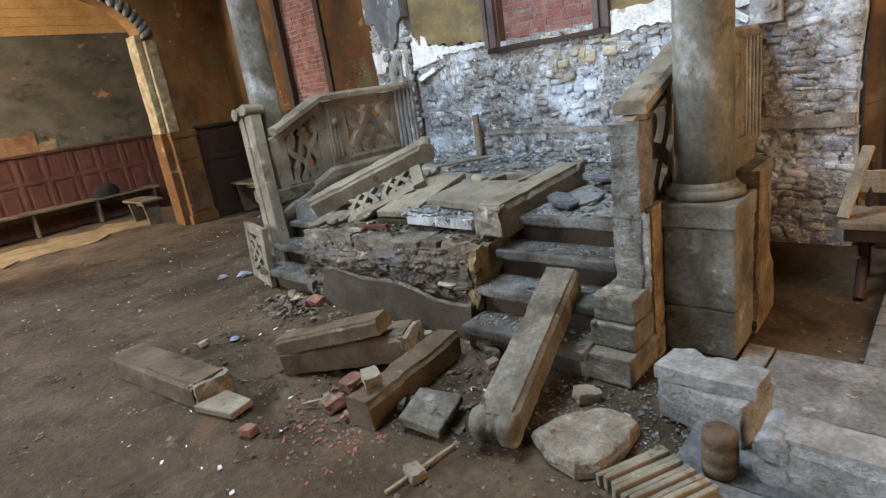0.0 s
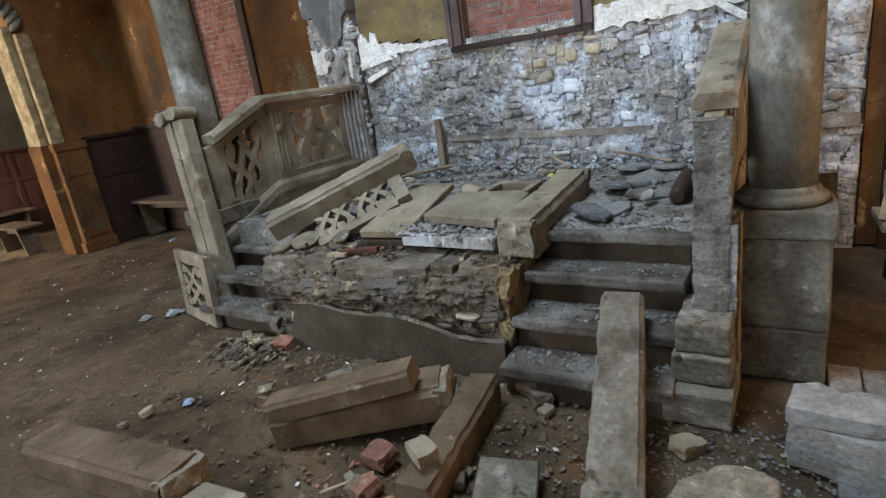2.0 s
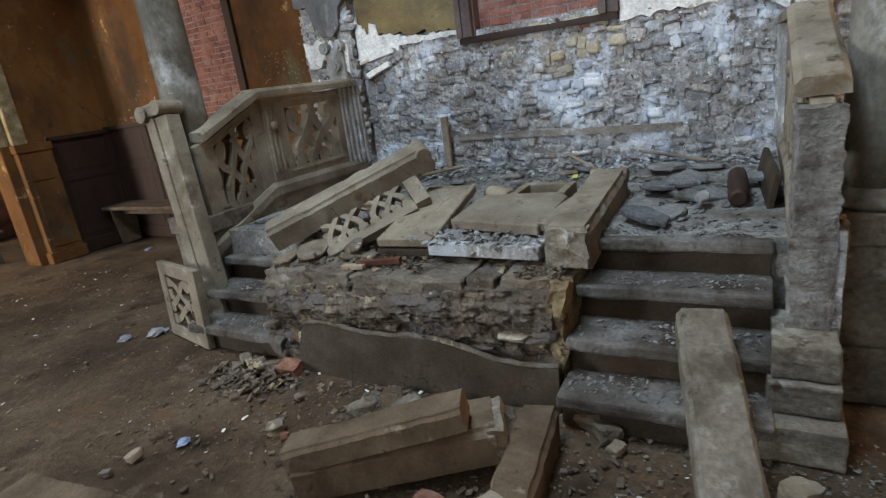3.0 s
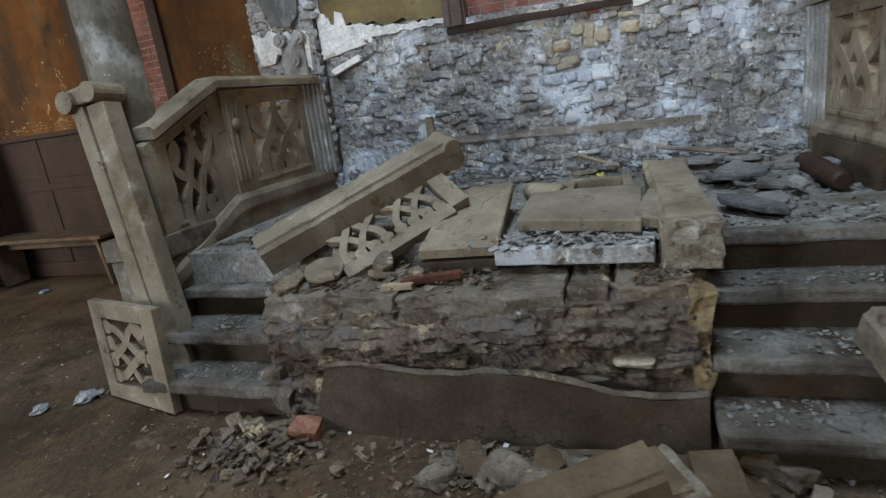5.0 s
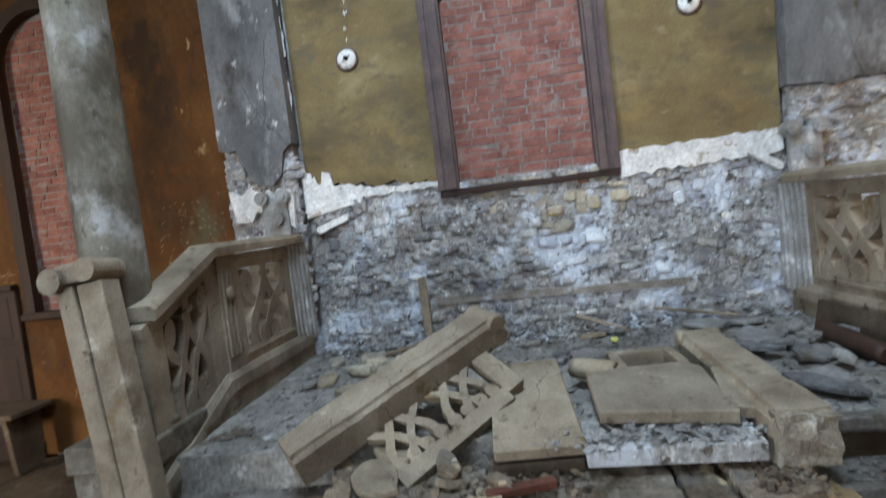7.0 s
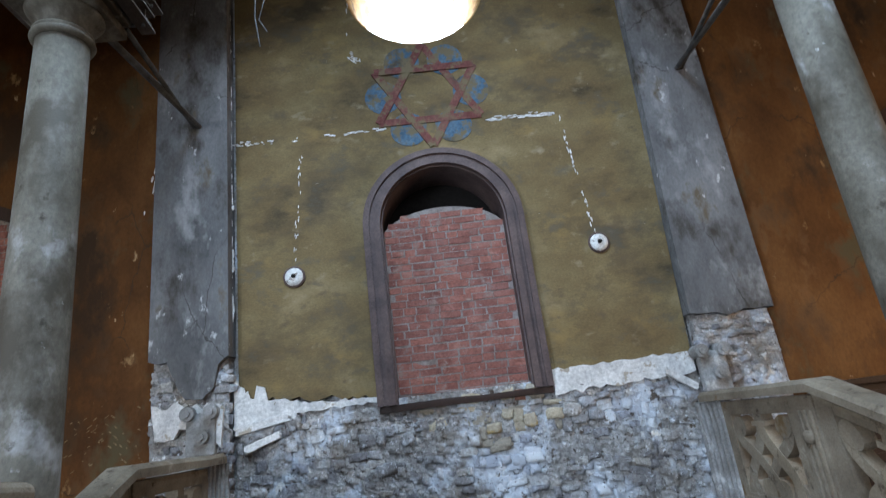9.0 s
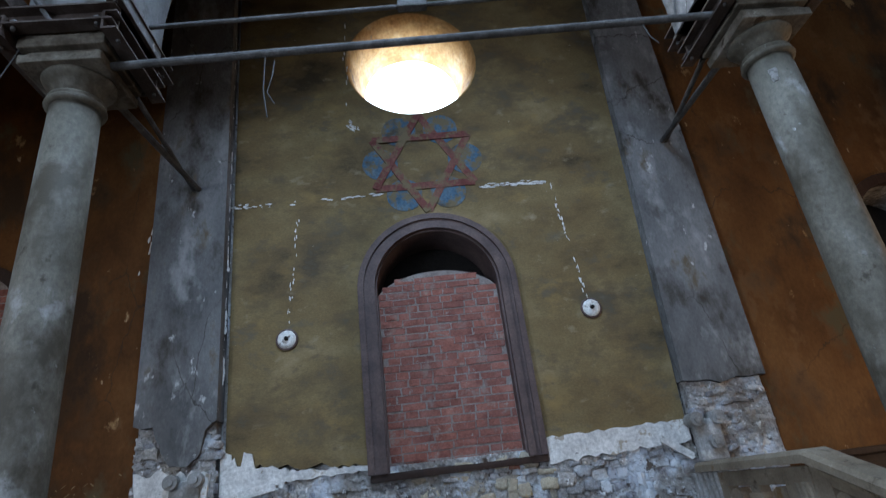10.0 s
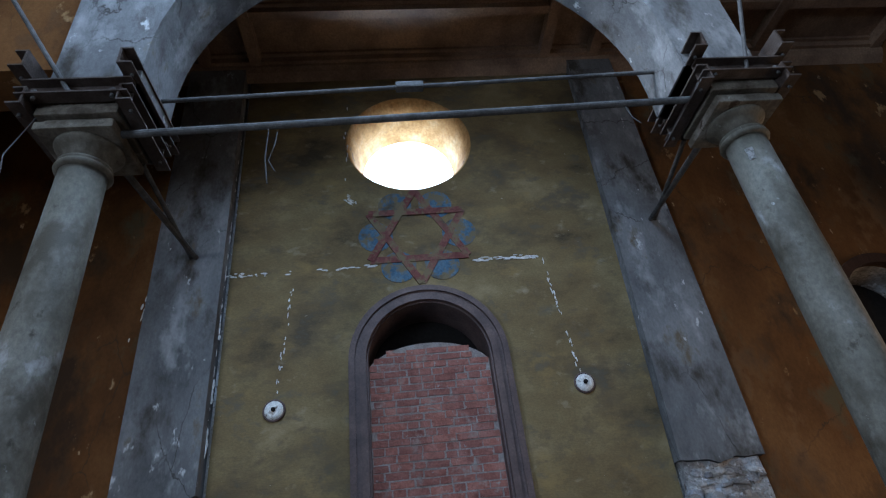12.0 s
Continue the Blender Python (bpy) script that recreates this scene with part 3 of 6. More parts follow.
arch = part("arch_wall", prism([(2.20, 4.31), (2.20, 7.04), (-2.20, 7.04), (-2.20, 4.31)], 2.37, 2.83), GREY)
structure(arch, "grey plastered arch spanning between the columns", "arch")
cut(arch, prism([(1.69, 4.1)] + [(1.69 * math.cos(radians(a)), 4.55 + 1.72 * math.sin(radians(a))) for a in range(0, 181, 6)] + [(-1.69, 4.1)], 2.0, 3.2))

# Added wall that keeps the overhead lamp off the left aisle.
structure(part("gallery_wall", box(2.50, 2.83, 2.202, 6.06, 4.62, 7.04), ORANGE), "orange-brown wall added over the left aisle to shade it", "wall")

# ---- columns with pedestals and iron-strapped capitals ----
def column(cx, cy, label):
    c = thing("column", pose(cx, cy, 0), label, "column", "columns of the bema")
    part("pedestal", rubbed(box(-0.205, 0.205, -0.205, 0.205, 0.0, 0.262, 0.012), 5, 0.006, 12, cy), PEDESTAL, c, "worn lower block of the pedestal")
    part("pedestal", rubbed(box(-0.205, 0.205, -0.205, 0.205, 0.266, 0.70, 0.012), 6, 0.006, 12, cy + 3), PEDESTAL, c, "worn square stone pedestal")
    part("plinth", rubbed(box(-0.225, 0.225, -0.215, 0.215, 0.705, 0.83, 0.012), 3, 0.004, 7, cy + 1), PEDESTAL, c)
    part("base_moulding", lathe([(0.180, 0.83), (0.192, 0.845), (0.192, 0.865), (0.172, 0.878), (0.160, 0.882), (0.164, 0.892), (0.155, 0.905), (0.146, 0.915)], 40), COLUMN, c)
    part("shaft", lathe([(0.145, 0.915), (0.143, 1.1), (0.139, 2.0), (0.132, 3.0), (0.124, 3.83)], 40), COLUMN, c, "painted stone shaft, flaking")
    part("collar", lathe([(0.128, 3.805), (0.148, 3.813), (0.153, 3.826), (0.148, 3.84), (0.134, 3.845), (0.146, 3.853), (0.144, 3.866), (0.126, 3.874)], 32), COLUMN, c)
    part("neck", lathe([(0.122, 3.874), (0.121, 3.925), (0.130, 3.935), (0.132, 3.945), (0.150, 3.955), (0.178, 3.975), (0.186, 3.99)], 32), COLUMN, c)
    part("abacus", rubbed(box(-0.215, 0.215, -0.215, 0.215, 3.99, 4.045, 0.008), 2, 0.003, 6, cy), PEDESTAL, c)
    part("capital_block", box(-0.185, 0.185, -0.185, 0.185, 4.047, 4.085, 0.006), PEDESTAL, c, "stepped stone block above the abacus")
    part("capital_block", box(-0.225, 0.225, -0.225, 0.225, 4.087, 4.145, 0.010), PEDESTAL, c)
    part("impost", box(-0.215, 0.215, -0.225, 0.225, 4.147, 4.308), PEDESTAL, c)
    def channel(length, z, m):
        """A steel channel, open side outwards, with two bolts through its flanges."""
        ch = part("channel", join(box(-0.005, 0.007, -length / 2, length / 2, z, z + 0.13), box(-0.075, -0.005, -length / 2, length / 2, z, z + 0.012), box(-0.065, -0.005, -length / 2, length / 2, z + 0.118, z + 0.13)), IRON_DARK, c, "dark steel channel")
        ch.matrix_basis = m
        for k in (-1, 1):
            bo = part("bolt", join(rod((-0.045, k * (length / 2 - 0.09), z - 0.02), (-0.045, k * (length / 2 - 0.09), z + 0.05), 0.011, 8), rod((-0.045, k * (length / 2 - 0.09), z + 0.0125), (-0.045, k * (length / 2 - 0.09), z + 0.034), 0.021, 6)), IRON, c)
            bo.matrix_basis = m
    for k in (0, 1):
        channel(0.60, 4.165, pose(-0.24, 0, 0) if k == 0 else pose(0.24, 0, 0, 0, 0, 180))
        channel(0.78, 4.31, pose(0, 0.255, 0, 0, 0, -90) if k == 0 else pose(0, -0.255, 0, 0, 0, 90))
        channel(0.62, 4.10, pose(0, 0.255, 0, 0, 0, -90) if k == 0 else pose(0, -0.255, 0, 0, 0, 90))
    return c


column(*COLS[0], "tall painted stone column behind the stone railing")
right_column = column(*COLS[1], "tall stone column on a worn pedestal beside the stairs")
chip = part("paint_chip", rubbed(box(-0.003, 0.003, -0.016, 0.022, -0.045, 0.04, 0.002), 3, 0.009, 77), DUSTY, right_column, "white chip of paint under the collar")
chip.matrix_basis = pose(-0.128 * 0.78, 0.128 * 0.63, 3.66, 0, 0, -39)

for x, z0, z1, r in ((2.50, 4.03, 4.14, 0.024), (2.66, 4.47, 4.60, 0.015)):
    ob = part("tie_rod", rod((x, 1.80, z0), (x, -1.84, z1), r, 12), IRON)
    tagged(ob, "grey iron tie rod spanning between the column capitals", "tie rod", "tie rods")
tagged(part("turnbuckle", box(2.63, 2.69, -0.02, 0.17, 4.505, 4.56, 0.012), IRON), "iron turnbuckle in the middle of the tie rod", "turnbuckle")
for cx, cy, foot in ((COLS[0][0], 1.95, (4.39, 2.0, 4.36)), (COLS[1][0], -1.97, (4.39, -2.28, 4.48))):
    for dy, dz in ((0.0, 0.0), (0.11, 0.04)):
        d = dy if cy > 0 else -dy
        ob = part("brace", rod((cx + 0.28, cy - d, 4.10 + dz), (foot[0], foot[1] + d * 0.4, foot[2]), 0.018 if dy else 0.024, 8), IRON)
        tagged(ob, "iron brace bar from capital to pilaster", "brace", "iron braces")

# ---- the raised platform with stairs on both sides of a broken masonry block ----
DECK = 0.69
structure(part("platform", rubbed(box(2.54, WALL + 0.04, -1.95, 1.95, 0.0, DECK), 12, 0.008, 5, 3), DECKDUST), "raised stone platform covered in rubble dust", "platform")
for name, y0, y1, g in (("stairs_right", -1.66, -0.86, 0.0), ("stairs_left", 1.02, 1.79, 0.17)):
    st = thing(name, label="flight of worn stone steps, dusty and chipped", category="stairs", group="stairs of the platform", kind="structure")
    for i, x in enumerate((1.90, 2.10, 2.32, 2.52)):
        z = 0.172 * (i + 1)
        # Risers get the dark slab colour, their shade put into it.
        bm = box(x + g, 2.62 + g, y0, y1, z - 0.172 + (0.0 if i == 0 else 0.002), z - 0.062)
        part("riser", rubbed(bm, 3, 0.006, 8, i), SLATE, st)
        bm = box(x + g - 0.05, 2.64 + g, y0 - 0.01, y1 + 0.01, z - 0.06, z, 0.014)
        part("tread", rubbed(bm, 7, 0.008, 11, i + 5 * y0), STEP, st, "worn stone tread with rounded nose")

block = thing("masonry_block", label="broken masonry front between the two stairs", category="masonry", kind="structure")
def rough_face(y0, y1, z1, x):
    """A broken rubble face: layered, pitted, leaning back a little."""
    bm = bmesh.new()
    ny, nz = int((y1 - y0) / 0.011), int(z1 / 0.011)
    g = []
    for i in range(ny + 1):
        col = []
        for j in range(nz + 1):
            y, z = y0 + (y1 - y0) * i / ny, z1 * j / nz
            p = Vector((y, z * 1.8, 3.0))
            d = 0.040 * noise.noise(Vector((y * 2.2, z * 7.0, 1.0))) + 0.045 * abs(noise.noise(Vector((y * 3.2, z * 17.0, 5.0)))) + 0.026 * noise.noise(Vector((y * 9.0, z * 30.0, 2.0))) + 0.024 * noise.voronoi(Vector((y * 17, z * 34, 4.0)))[0][0] + 0.012 * noise.noise(p * 30) + 0.009 * noise.noise(p * 62) - 0.022
            lip = 0.05 * max(0.0, math.sin((z - 0.33 + 0.03 * math.sin(y * 4)) * 17)) if z > 0.28 else 0.0
            col.append(bm.verts.new((x + 0.10 * z + d - lip, y, z)))
        g.append(col)
    for i in range(ny):
        for j in range(nz):
            bm.faces.new((g[i][j], g[i][j + 1], g[i + 1][j + 1], g[i + 1][j]))
    back = [bm.verts.new((2.56, y, z)) for y, z in ((y0, 0), (y0, z1), (y1, z1), (y1, 0))]
    top = [c[-1] for c in g]
    bm.faces.new([back[1]] + top + [back[2]])
    bm.faces.new([back[0]] + g[0] + [back[1]])
    bm.faces.new([back[2]] + g[-1][::-1] + [back[3]])
    bmesh.ops.recalc_face_normals(bm, faces=bm.faces[:])
    return bm


part("core", rough_face(-0.80, 1.00, 0.55, 2.03), RAW, block, "rubble core with crumbling mortar")
for k, (y0, y1, x0, z0) in enumerate(((-0.34, 0.34, 2.065, 0.455), (0.35, 0.98, 2.06, 0.46), (-0.50, -0.36, 2.09, 0.50), (-0.80, -0.53, 2.11, 0.47))):
    part("course_stone", rubbed(box(x0, 2.44, y0, y1, z0, 0.59 + 0.01 * (k % 2), 0.01), 15, 0.016, 11, k * 3.1), COURSE if k < 2 else RAW, block, "flat dusty course stone")
part("cheek", rubbed(box(2.06, 2.58, -0.85, -0.775, 0.0, 0.58), 14, 0.034, 11, 4), OCHRE, block, "ochre broken side face")
edge = [(y, 0.265 + 0.035 * math.sin(y * 3.1 + 0.6) - 0.022 * math.sin(y * 7.3)) for y in [-0.83 + 0.08 * i for i in range(20)]]
slab = prism([(-0.83, -0.02)] + edge + [(0.75, 0.12), (0.76, -0.02)], 0, 0.05)
moved(slab, pose(1.97, 0, 0, 0, 4, 0))
part("facing_slab", slab, SLATE, block, "dark facing slab with a broken wavy top edge")

lip = tube([(1.985 + 0.065 * z, y, z + 0.006) for y, z in edge], 0.014, 6)
part("mortar_lip", rubbed(lip, 1, 0.010, 14, 2), RAW, block, "crusted mortar along the slab's broken edge")

# ---- carved stone railings ----
def strip(points, width, t):
    """A flat band of stone of that width along (u, v) points, t thick."""
    bm = bmesh.new()
    l, r = [], []
    for i, (u, v) in enumerate(points):
        a, b = points[max(0, i - 1)], points[min(len(points) - 1, i + 1)]
        d = Vector((b[0] - a[0], b[1] - a[1])).normalized() * (width / 2)
        l.append((u - d.y, v + d.x)), r.append((u + d.y, v - d.x))
    rows = [[bm.verts.new((u, s, v)) for u, v in line] for s in (-t / 2, t / 2) for line in (l, r)]
    a, b, c, d = rows
    for i in range(len(points) - 1):
        j = i + 1
        for p, q in ((a, b), (d, c), (c, a), (b, d)):
            bm.faces.new((p[i], p[j], q[j], q[i]))
    bm.faces.new((a[0], b[0], d[0], c[0])), bm.faces.new((a[-1], c[-1], d[-1], b[-1]))
    bmesh.ops.recalc_face_normals(bm, faces=bm.faces[:])
    return bm


def disc(u, v, r, t):
    bm = bmesh.new()
    bmesh.ops.create_cone(bm, cap_ends=True, segments=18, radius1=r, radius2=r, depth=t, matrix=Matrix.Translation((u, 0, v)) @ Euler((radians(90), 0, 0)).to_matrix().to_4x4())
    return bm


def sheared(bm, k):
    for v in bm.verts:
        v.co.z += k * v.co.x
    return bm


def smooth_line(points, k=5):
    """A rounded line through (u, v) points."""
    out = []
    q = [points[0]] + list(points) + [points[-1]]
    for i in range(1, len(q) - 2):
        p0, p1, p2, p3 = (Vector(p) for p in q[i - 1:i + 3])
        for j in range(k):
            t = j / k
            out.append(tuple(0.5 * (2 * p1 + (p2 - p0) * t + (2 * p0 - 5 * p1 + 4 * p2 - p3) * t * t + (3 * p1 - p0 - 3 * p2 + p3) * t ** 3)))
    return out + [tuple(points[-1])]


def tracery(parent, w, h, t, m, cells=1, shear=0.0):
    """Carved interlace in a field w by h from its lower left corner: a collared stem that forks, two crossing bands from leaf lobes, a row of lobes below."""
    cw = w / cells
    def put(name, bm):
        part(name, moved(sheared(bm, shear), m), CUT, parent)
    bw = 0.125 * cw
    for c in range(cells):
        def at(points):
            return smooth_line([((c + u) * cw, v * h) for u, v in points])
        put("stem", strip(at([(0.5, 1.04), (0.5, 0.93), (0.5, 0.76)]), bw * 1.05, t * 0.96))
        put("collar", strip([((c + 0.38) * cw, 0.885 * h), ((c + 0.62) * cw, 0.885 * h)], 0.06 * h, t * 1.12))
        for s, d in ((1, 1.0), (-1, 0.88)):
            put("band", strip(at([(0.5, 0.86), (0.5 - s * 0.06, 0.68), (0.5 - s * 0.21, 0.46), (0.5 - s * 0.34, 0.27), (0.5 - s * 0.37, 0.03)]), bw, t * d))
            put("band", strip(at([(0.5 - s * 0.44, 0.84), (0.5 - s * 0.39, 0.66), (0.5 - s * 0.17, 0.47), (0.5 - s * 0.02, 0.28), (0.5 + s * 0.12, 0.03)]), bw * 0.92, t * (1.86 - d)))
            leaf = disc(0, 0, 1.0, t * 0.94)
            for v in leaf.verts:
                v.co = Vector(((c + 0.5 - s * 0.375) * cw + v.co.x * 0.115 * cw, v.co.y, 0.845 * h + v.co.z * 0.135 * h))
            put("leaf_lobe", leaf)
        for u in (0.13, 0.375, 0.625, 0.87):
            put("lobe", disc((c + u) * cw, 0.075 * h, 0.108 * cw, t * (0.93 if u < 0.5 else 0.9)))


def rail_bar(points, w, h, bm=None):
    """A bar with a weathered, chamfered section along points in an x-z plane at y."""
    bm = bm or bmesh.new()
    sec = [(-w / 2, 0), (w / 2, 0), (w / 2, h * 0.65), (w * 0.36, h), (-w * 0.36, h), (-w / 2, h * 0.65)]
    rows = []
    for p in points:
        rows.append([bm.verts.new((p[0], p[1] + a, p[2] - h + b)) for a, b in sec])
    for a, b in zip(rows, rows[1:]):
        for i in range(6):
            bm.faces.new((a[i], a[(i + 1) % 6], b[(i + 1) % 6], b[i]))
    bm.faces.new(rows[0]), bm.faces.new(rows[-1][::-1])
    bmesh.ops.recalc_face_normals(bm, faces=bm.faces[:])
    return bm


def railing(y, sgn, low_x, low_z, label):
    """A flat length against the wall and a sloping length beside the stairs."""
    r = thing("stone_railing", pose(0, 0, 0), label, "railing", "stone railings")
    top, bend, end, t = 1.66, 3.09, 4.30, 0.075
    slope = (top - low_z) / (bend - low_x)
    foot = low_x - 0.12 if sgn > 0 else low_x + 0.13
    part("handrail", rubbed(rail_bar([(end + 0.05, y, top), (bend, y, top), (low_x, y, low_z)], 0.175, 0.068), 3, 0.005, 9, y), CUT, r, "weathered stone handrail")
    part("base_rail", rail_bar([(end + 0.05, y, 0.90), (bend, y, 0.92), (foot, y, 0.92 - (bend - foot) * slope * 0.97)], 0.14, 0.10), CUT, r)
    part("base_slab", prism([(end + 0.1, DECK - 0.02), (end + 0.1, 0.82), (bend, 0.84), (foot, 0.84 - (bend - foot) * slope * 0.97), (foot, 0.2), (2.6, 0.2)], y - 0.05, y + 0.05, "y"), CUT, r)
    def zt(x): return top - 0.08 - (bend - x) * slope
    def zb(x): return 0.90 - (bend - x) * slope * 0.97
    # flat panel
    x0, x1 = bend + 0.30, end - 0.26
    for a, b, c, d in ((bend + 0.03, x0, 0.90, top - 0.08), (x1, end + 0.0, 0.90, top - 0.08), (x0, x1, 0.90, 1.00), (x0, x1, top - 0.17, top - 0.08)):
        part("panel_frame", box(a, b, y - t / 2, y + t / 2, c, d, 0.006), CUT, r)
    face = y - sgn * t / 2
    part("strip_panel", box(bend + 0.04, bend + 0.22, face - 0.012, face + 0.012, 0.91, top - 0.082, 0.005), CUT, r, "fluted strip beside the pierced panel")
    for a in (bend + 0.075, bend + 0.122, bend + 0.169):
        part("fillet", box(a - 0.014, a + 0.014, face - 0.024, face + 0.024, 1.0, top - 0.16, 0.008), CUT, r)
    part("boss", moved(lathe([(0.036, -0.03), (0.040, 0.028), (0.034, 0.036), (0.012, 0.041)], 18), Matrix.Translation((bend + 0.13, face, top - 0.30)) @ Euler((radians(90 * sgn), 0, 0)).to_matrix().to_4x4()), CUT, r)
    for a, b, c, d in ((bend + 0.26, end - 0.21, 0.955, 0.978), (bend + 0.26, end - 0.21, top - 0.125, top - 0.102)):
        part("fillet", box(a, b, face - 0.008, face + 0.008, c, d, 0.004), CUT, r)
    part("fillet", prism([(low_x + 0.02, zt(low_x + 0.02) - 0.035), (bend - 0.02, zt(bend - 0.02) - 0.035), (bend - 0.02, zt(bend - 0.02) - 0.015), (low_x + 0.02, zt(low_x + 0.02) - 0.015)], face - 0.008, face + 0.008, "y"), CUT, r)
    tracery(r, x1 - x0, top - 0.17 - 1.00, t * 1.02, Matrix.Translation((x0, y, 1.00)))
    # sloping panel
    u0, u1 = low_x + 0.09, bend - 0.03
    for a, b in ((low_x - 0.04, u0 + 0.02), (u1 - 0.055, bend + 0.028)):
        part("panel_frame", prism([(a, zb(a)), (b, zb(b)), (b, zt(b)), (a, zt(a))], y - t / 2, y + t / 2, "y"), CUT, r)
    for lo, hi in ((0.0, 0.10), (None, None)):
        if lo is None:
            part("panel_frame", prism([(u0, zt(u0) - 0.08), (u1, zt(u1) - 0.08), (u1, zt(u1)), (u0, zt(u0))], y - t / 2 + 0.004, y + t / 2 - 0.004, "y"), CUT, r)
        else:
            part("panel_frame", prism([(u0, zb(u0)), (u1, zb(u1)), (u1, zb(u1) + 0.09), (u0, zb(u0) + 0.09)], y - t / 2 + 0.004, y + t / 2 - 0.004, "y"), CUT, r)
    tracery(r, u1 - 0.05 - u0 - 0.02, zt(u0) - 0.07 - zb(u0) - 0.08, t * 1.02, Matrix.Translation((u0 + 0.02, y, zb(u0 + 0.02) + 0.08)), 1, slope)
    # moulded end post against the wall
    for a, b, d in ((-0.17, -0.135, 0.052), (-0.115, -0.075, 0.060), (-0.05, -0.015, 0.068), (0.01, 0.055, 0.075), (0.07, 0.11, 0.085), (0.12, 0.17, 0.07)):
        part("end_post", rubbed(box(end + a, end + b, y - d, y + d, DECK + 0.16, top - 0.07, 0.01), 3, 0.003, 9, a), LIMED, r, "limewashed flute of the wall post")
    yc = y + sgn * 0.11
    sc = box(end + 0.06, end + 0.13, yc - 0.105, yc + 0.105, top + 0.0, top + 0.30, 0.012)
    part("scroll_plate", sc, LIMED, r, "pale carved scroll plate")
    for dy, dz, rr in ((0.085, 0.30, 0.052), (-0.085, 0.30, 0.052), (-0.02, 0.13, 0.05)):
        part("scroll", join(rod((end + 0.02, yc + dy, top + dz), (end + 0.15, yc + dy, top + dz), rr, 18), rod((end + 0.005, yc + dy, top + dz), (end + 0.03, yc + dy, top + dz), rr * 0.5, 14)), LIMED, r)
    return r


railing(1.85, 1, 2.50, 1.41, "carved stone railing with pierced panels and leaning newel")
railing(-1.79, -1, 2.27, 1.375, "carved stone railing with sloping handrail beside the column")

def newel():
    n = thing("newel_post", pose(2.28, 1.765, 0.245, -9.0, 5, 0), "leaning carved stone newel post with scroll top", "newel post")
    part("shaft", rubbed(box(-0.055, 0.055, -0.10, 0.02, -0.1, 1.32, 0.008), 3, 0.005, 8, 1), CUT, n)
    part("shaft_edge", rubbed(box(-0.065, 0.065, 0.025, 0.11, -0.1, 1.33, 0.008), 3, 0.005, 8, 2), CUT, n, "fluted outer strip of the post")
    part("scroll", join(rod((-0.10, 0.10, 1.36), (0.09, 0.10, 1.36), 0.055, 16), rod((-0.10, -0.07, 1.37), (0.09, -0.07, 1.37), 0.05, 16), box(-0.08, 0.08, -0.10, 0.10, 1.33, 1.42, 0.02)), CUT, n, "rolled scroll top")
    return n


newel()

def loose_panel():
    p = thing("tracery_slab", Matrix.Translation((2.035, 1.615, 0.0)) @ Euler((radians(3), 0, math.atan2(0.52, 0.13))).to_matrix().to_4x4(),
              "small pierced stone slab leaning against the newel", "carved slab")
    w, h, t = 0.60, 0.56, 0.05
    for a, b, c, d in ((0, 0.12, 0, h), (w - 0.10, w, 0, h), (0.12, w - 0.10, 0, 0.09), (0.12, w - 0.10, h - 0.09, h)):
        part("panel_frame", box(a, b, -t / 2, t / 2, c, d, 0.006), CUT, p)
    tracery(p, h - 0.18, w - 0.22, t * 0.8, Matrix.Translation((w - 0.10, 0, 0.09)) @ Euler((0, radians(-90), 0)).to_matrix().to_4x4())
    return p


loose_panel()

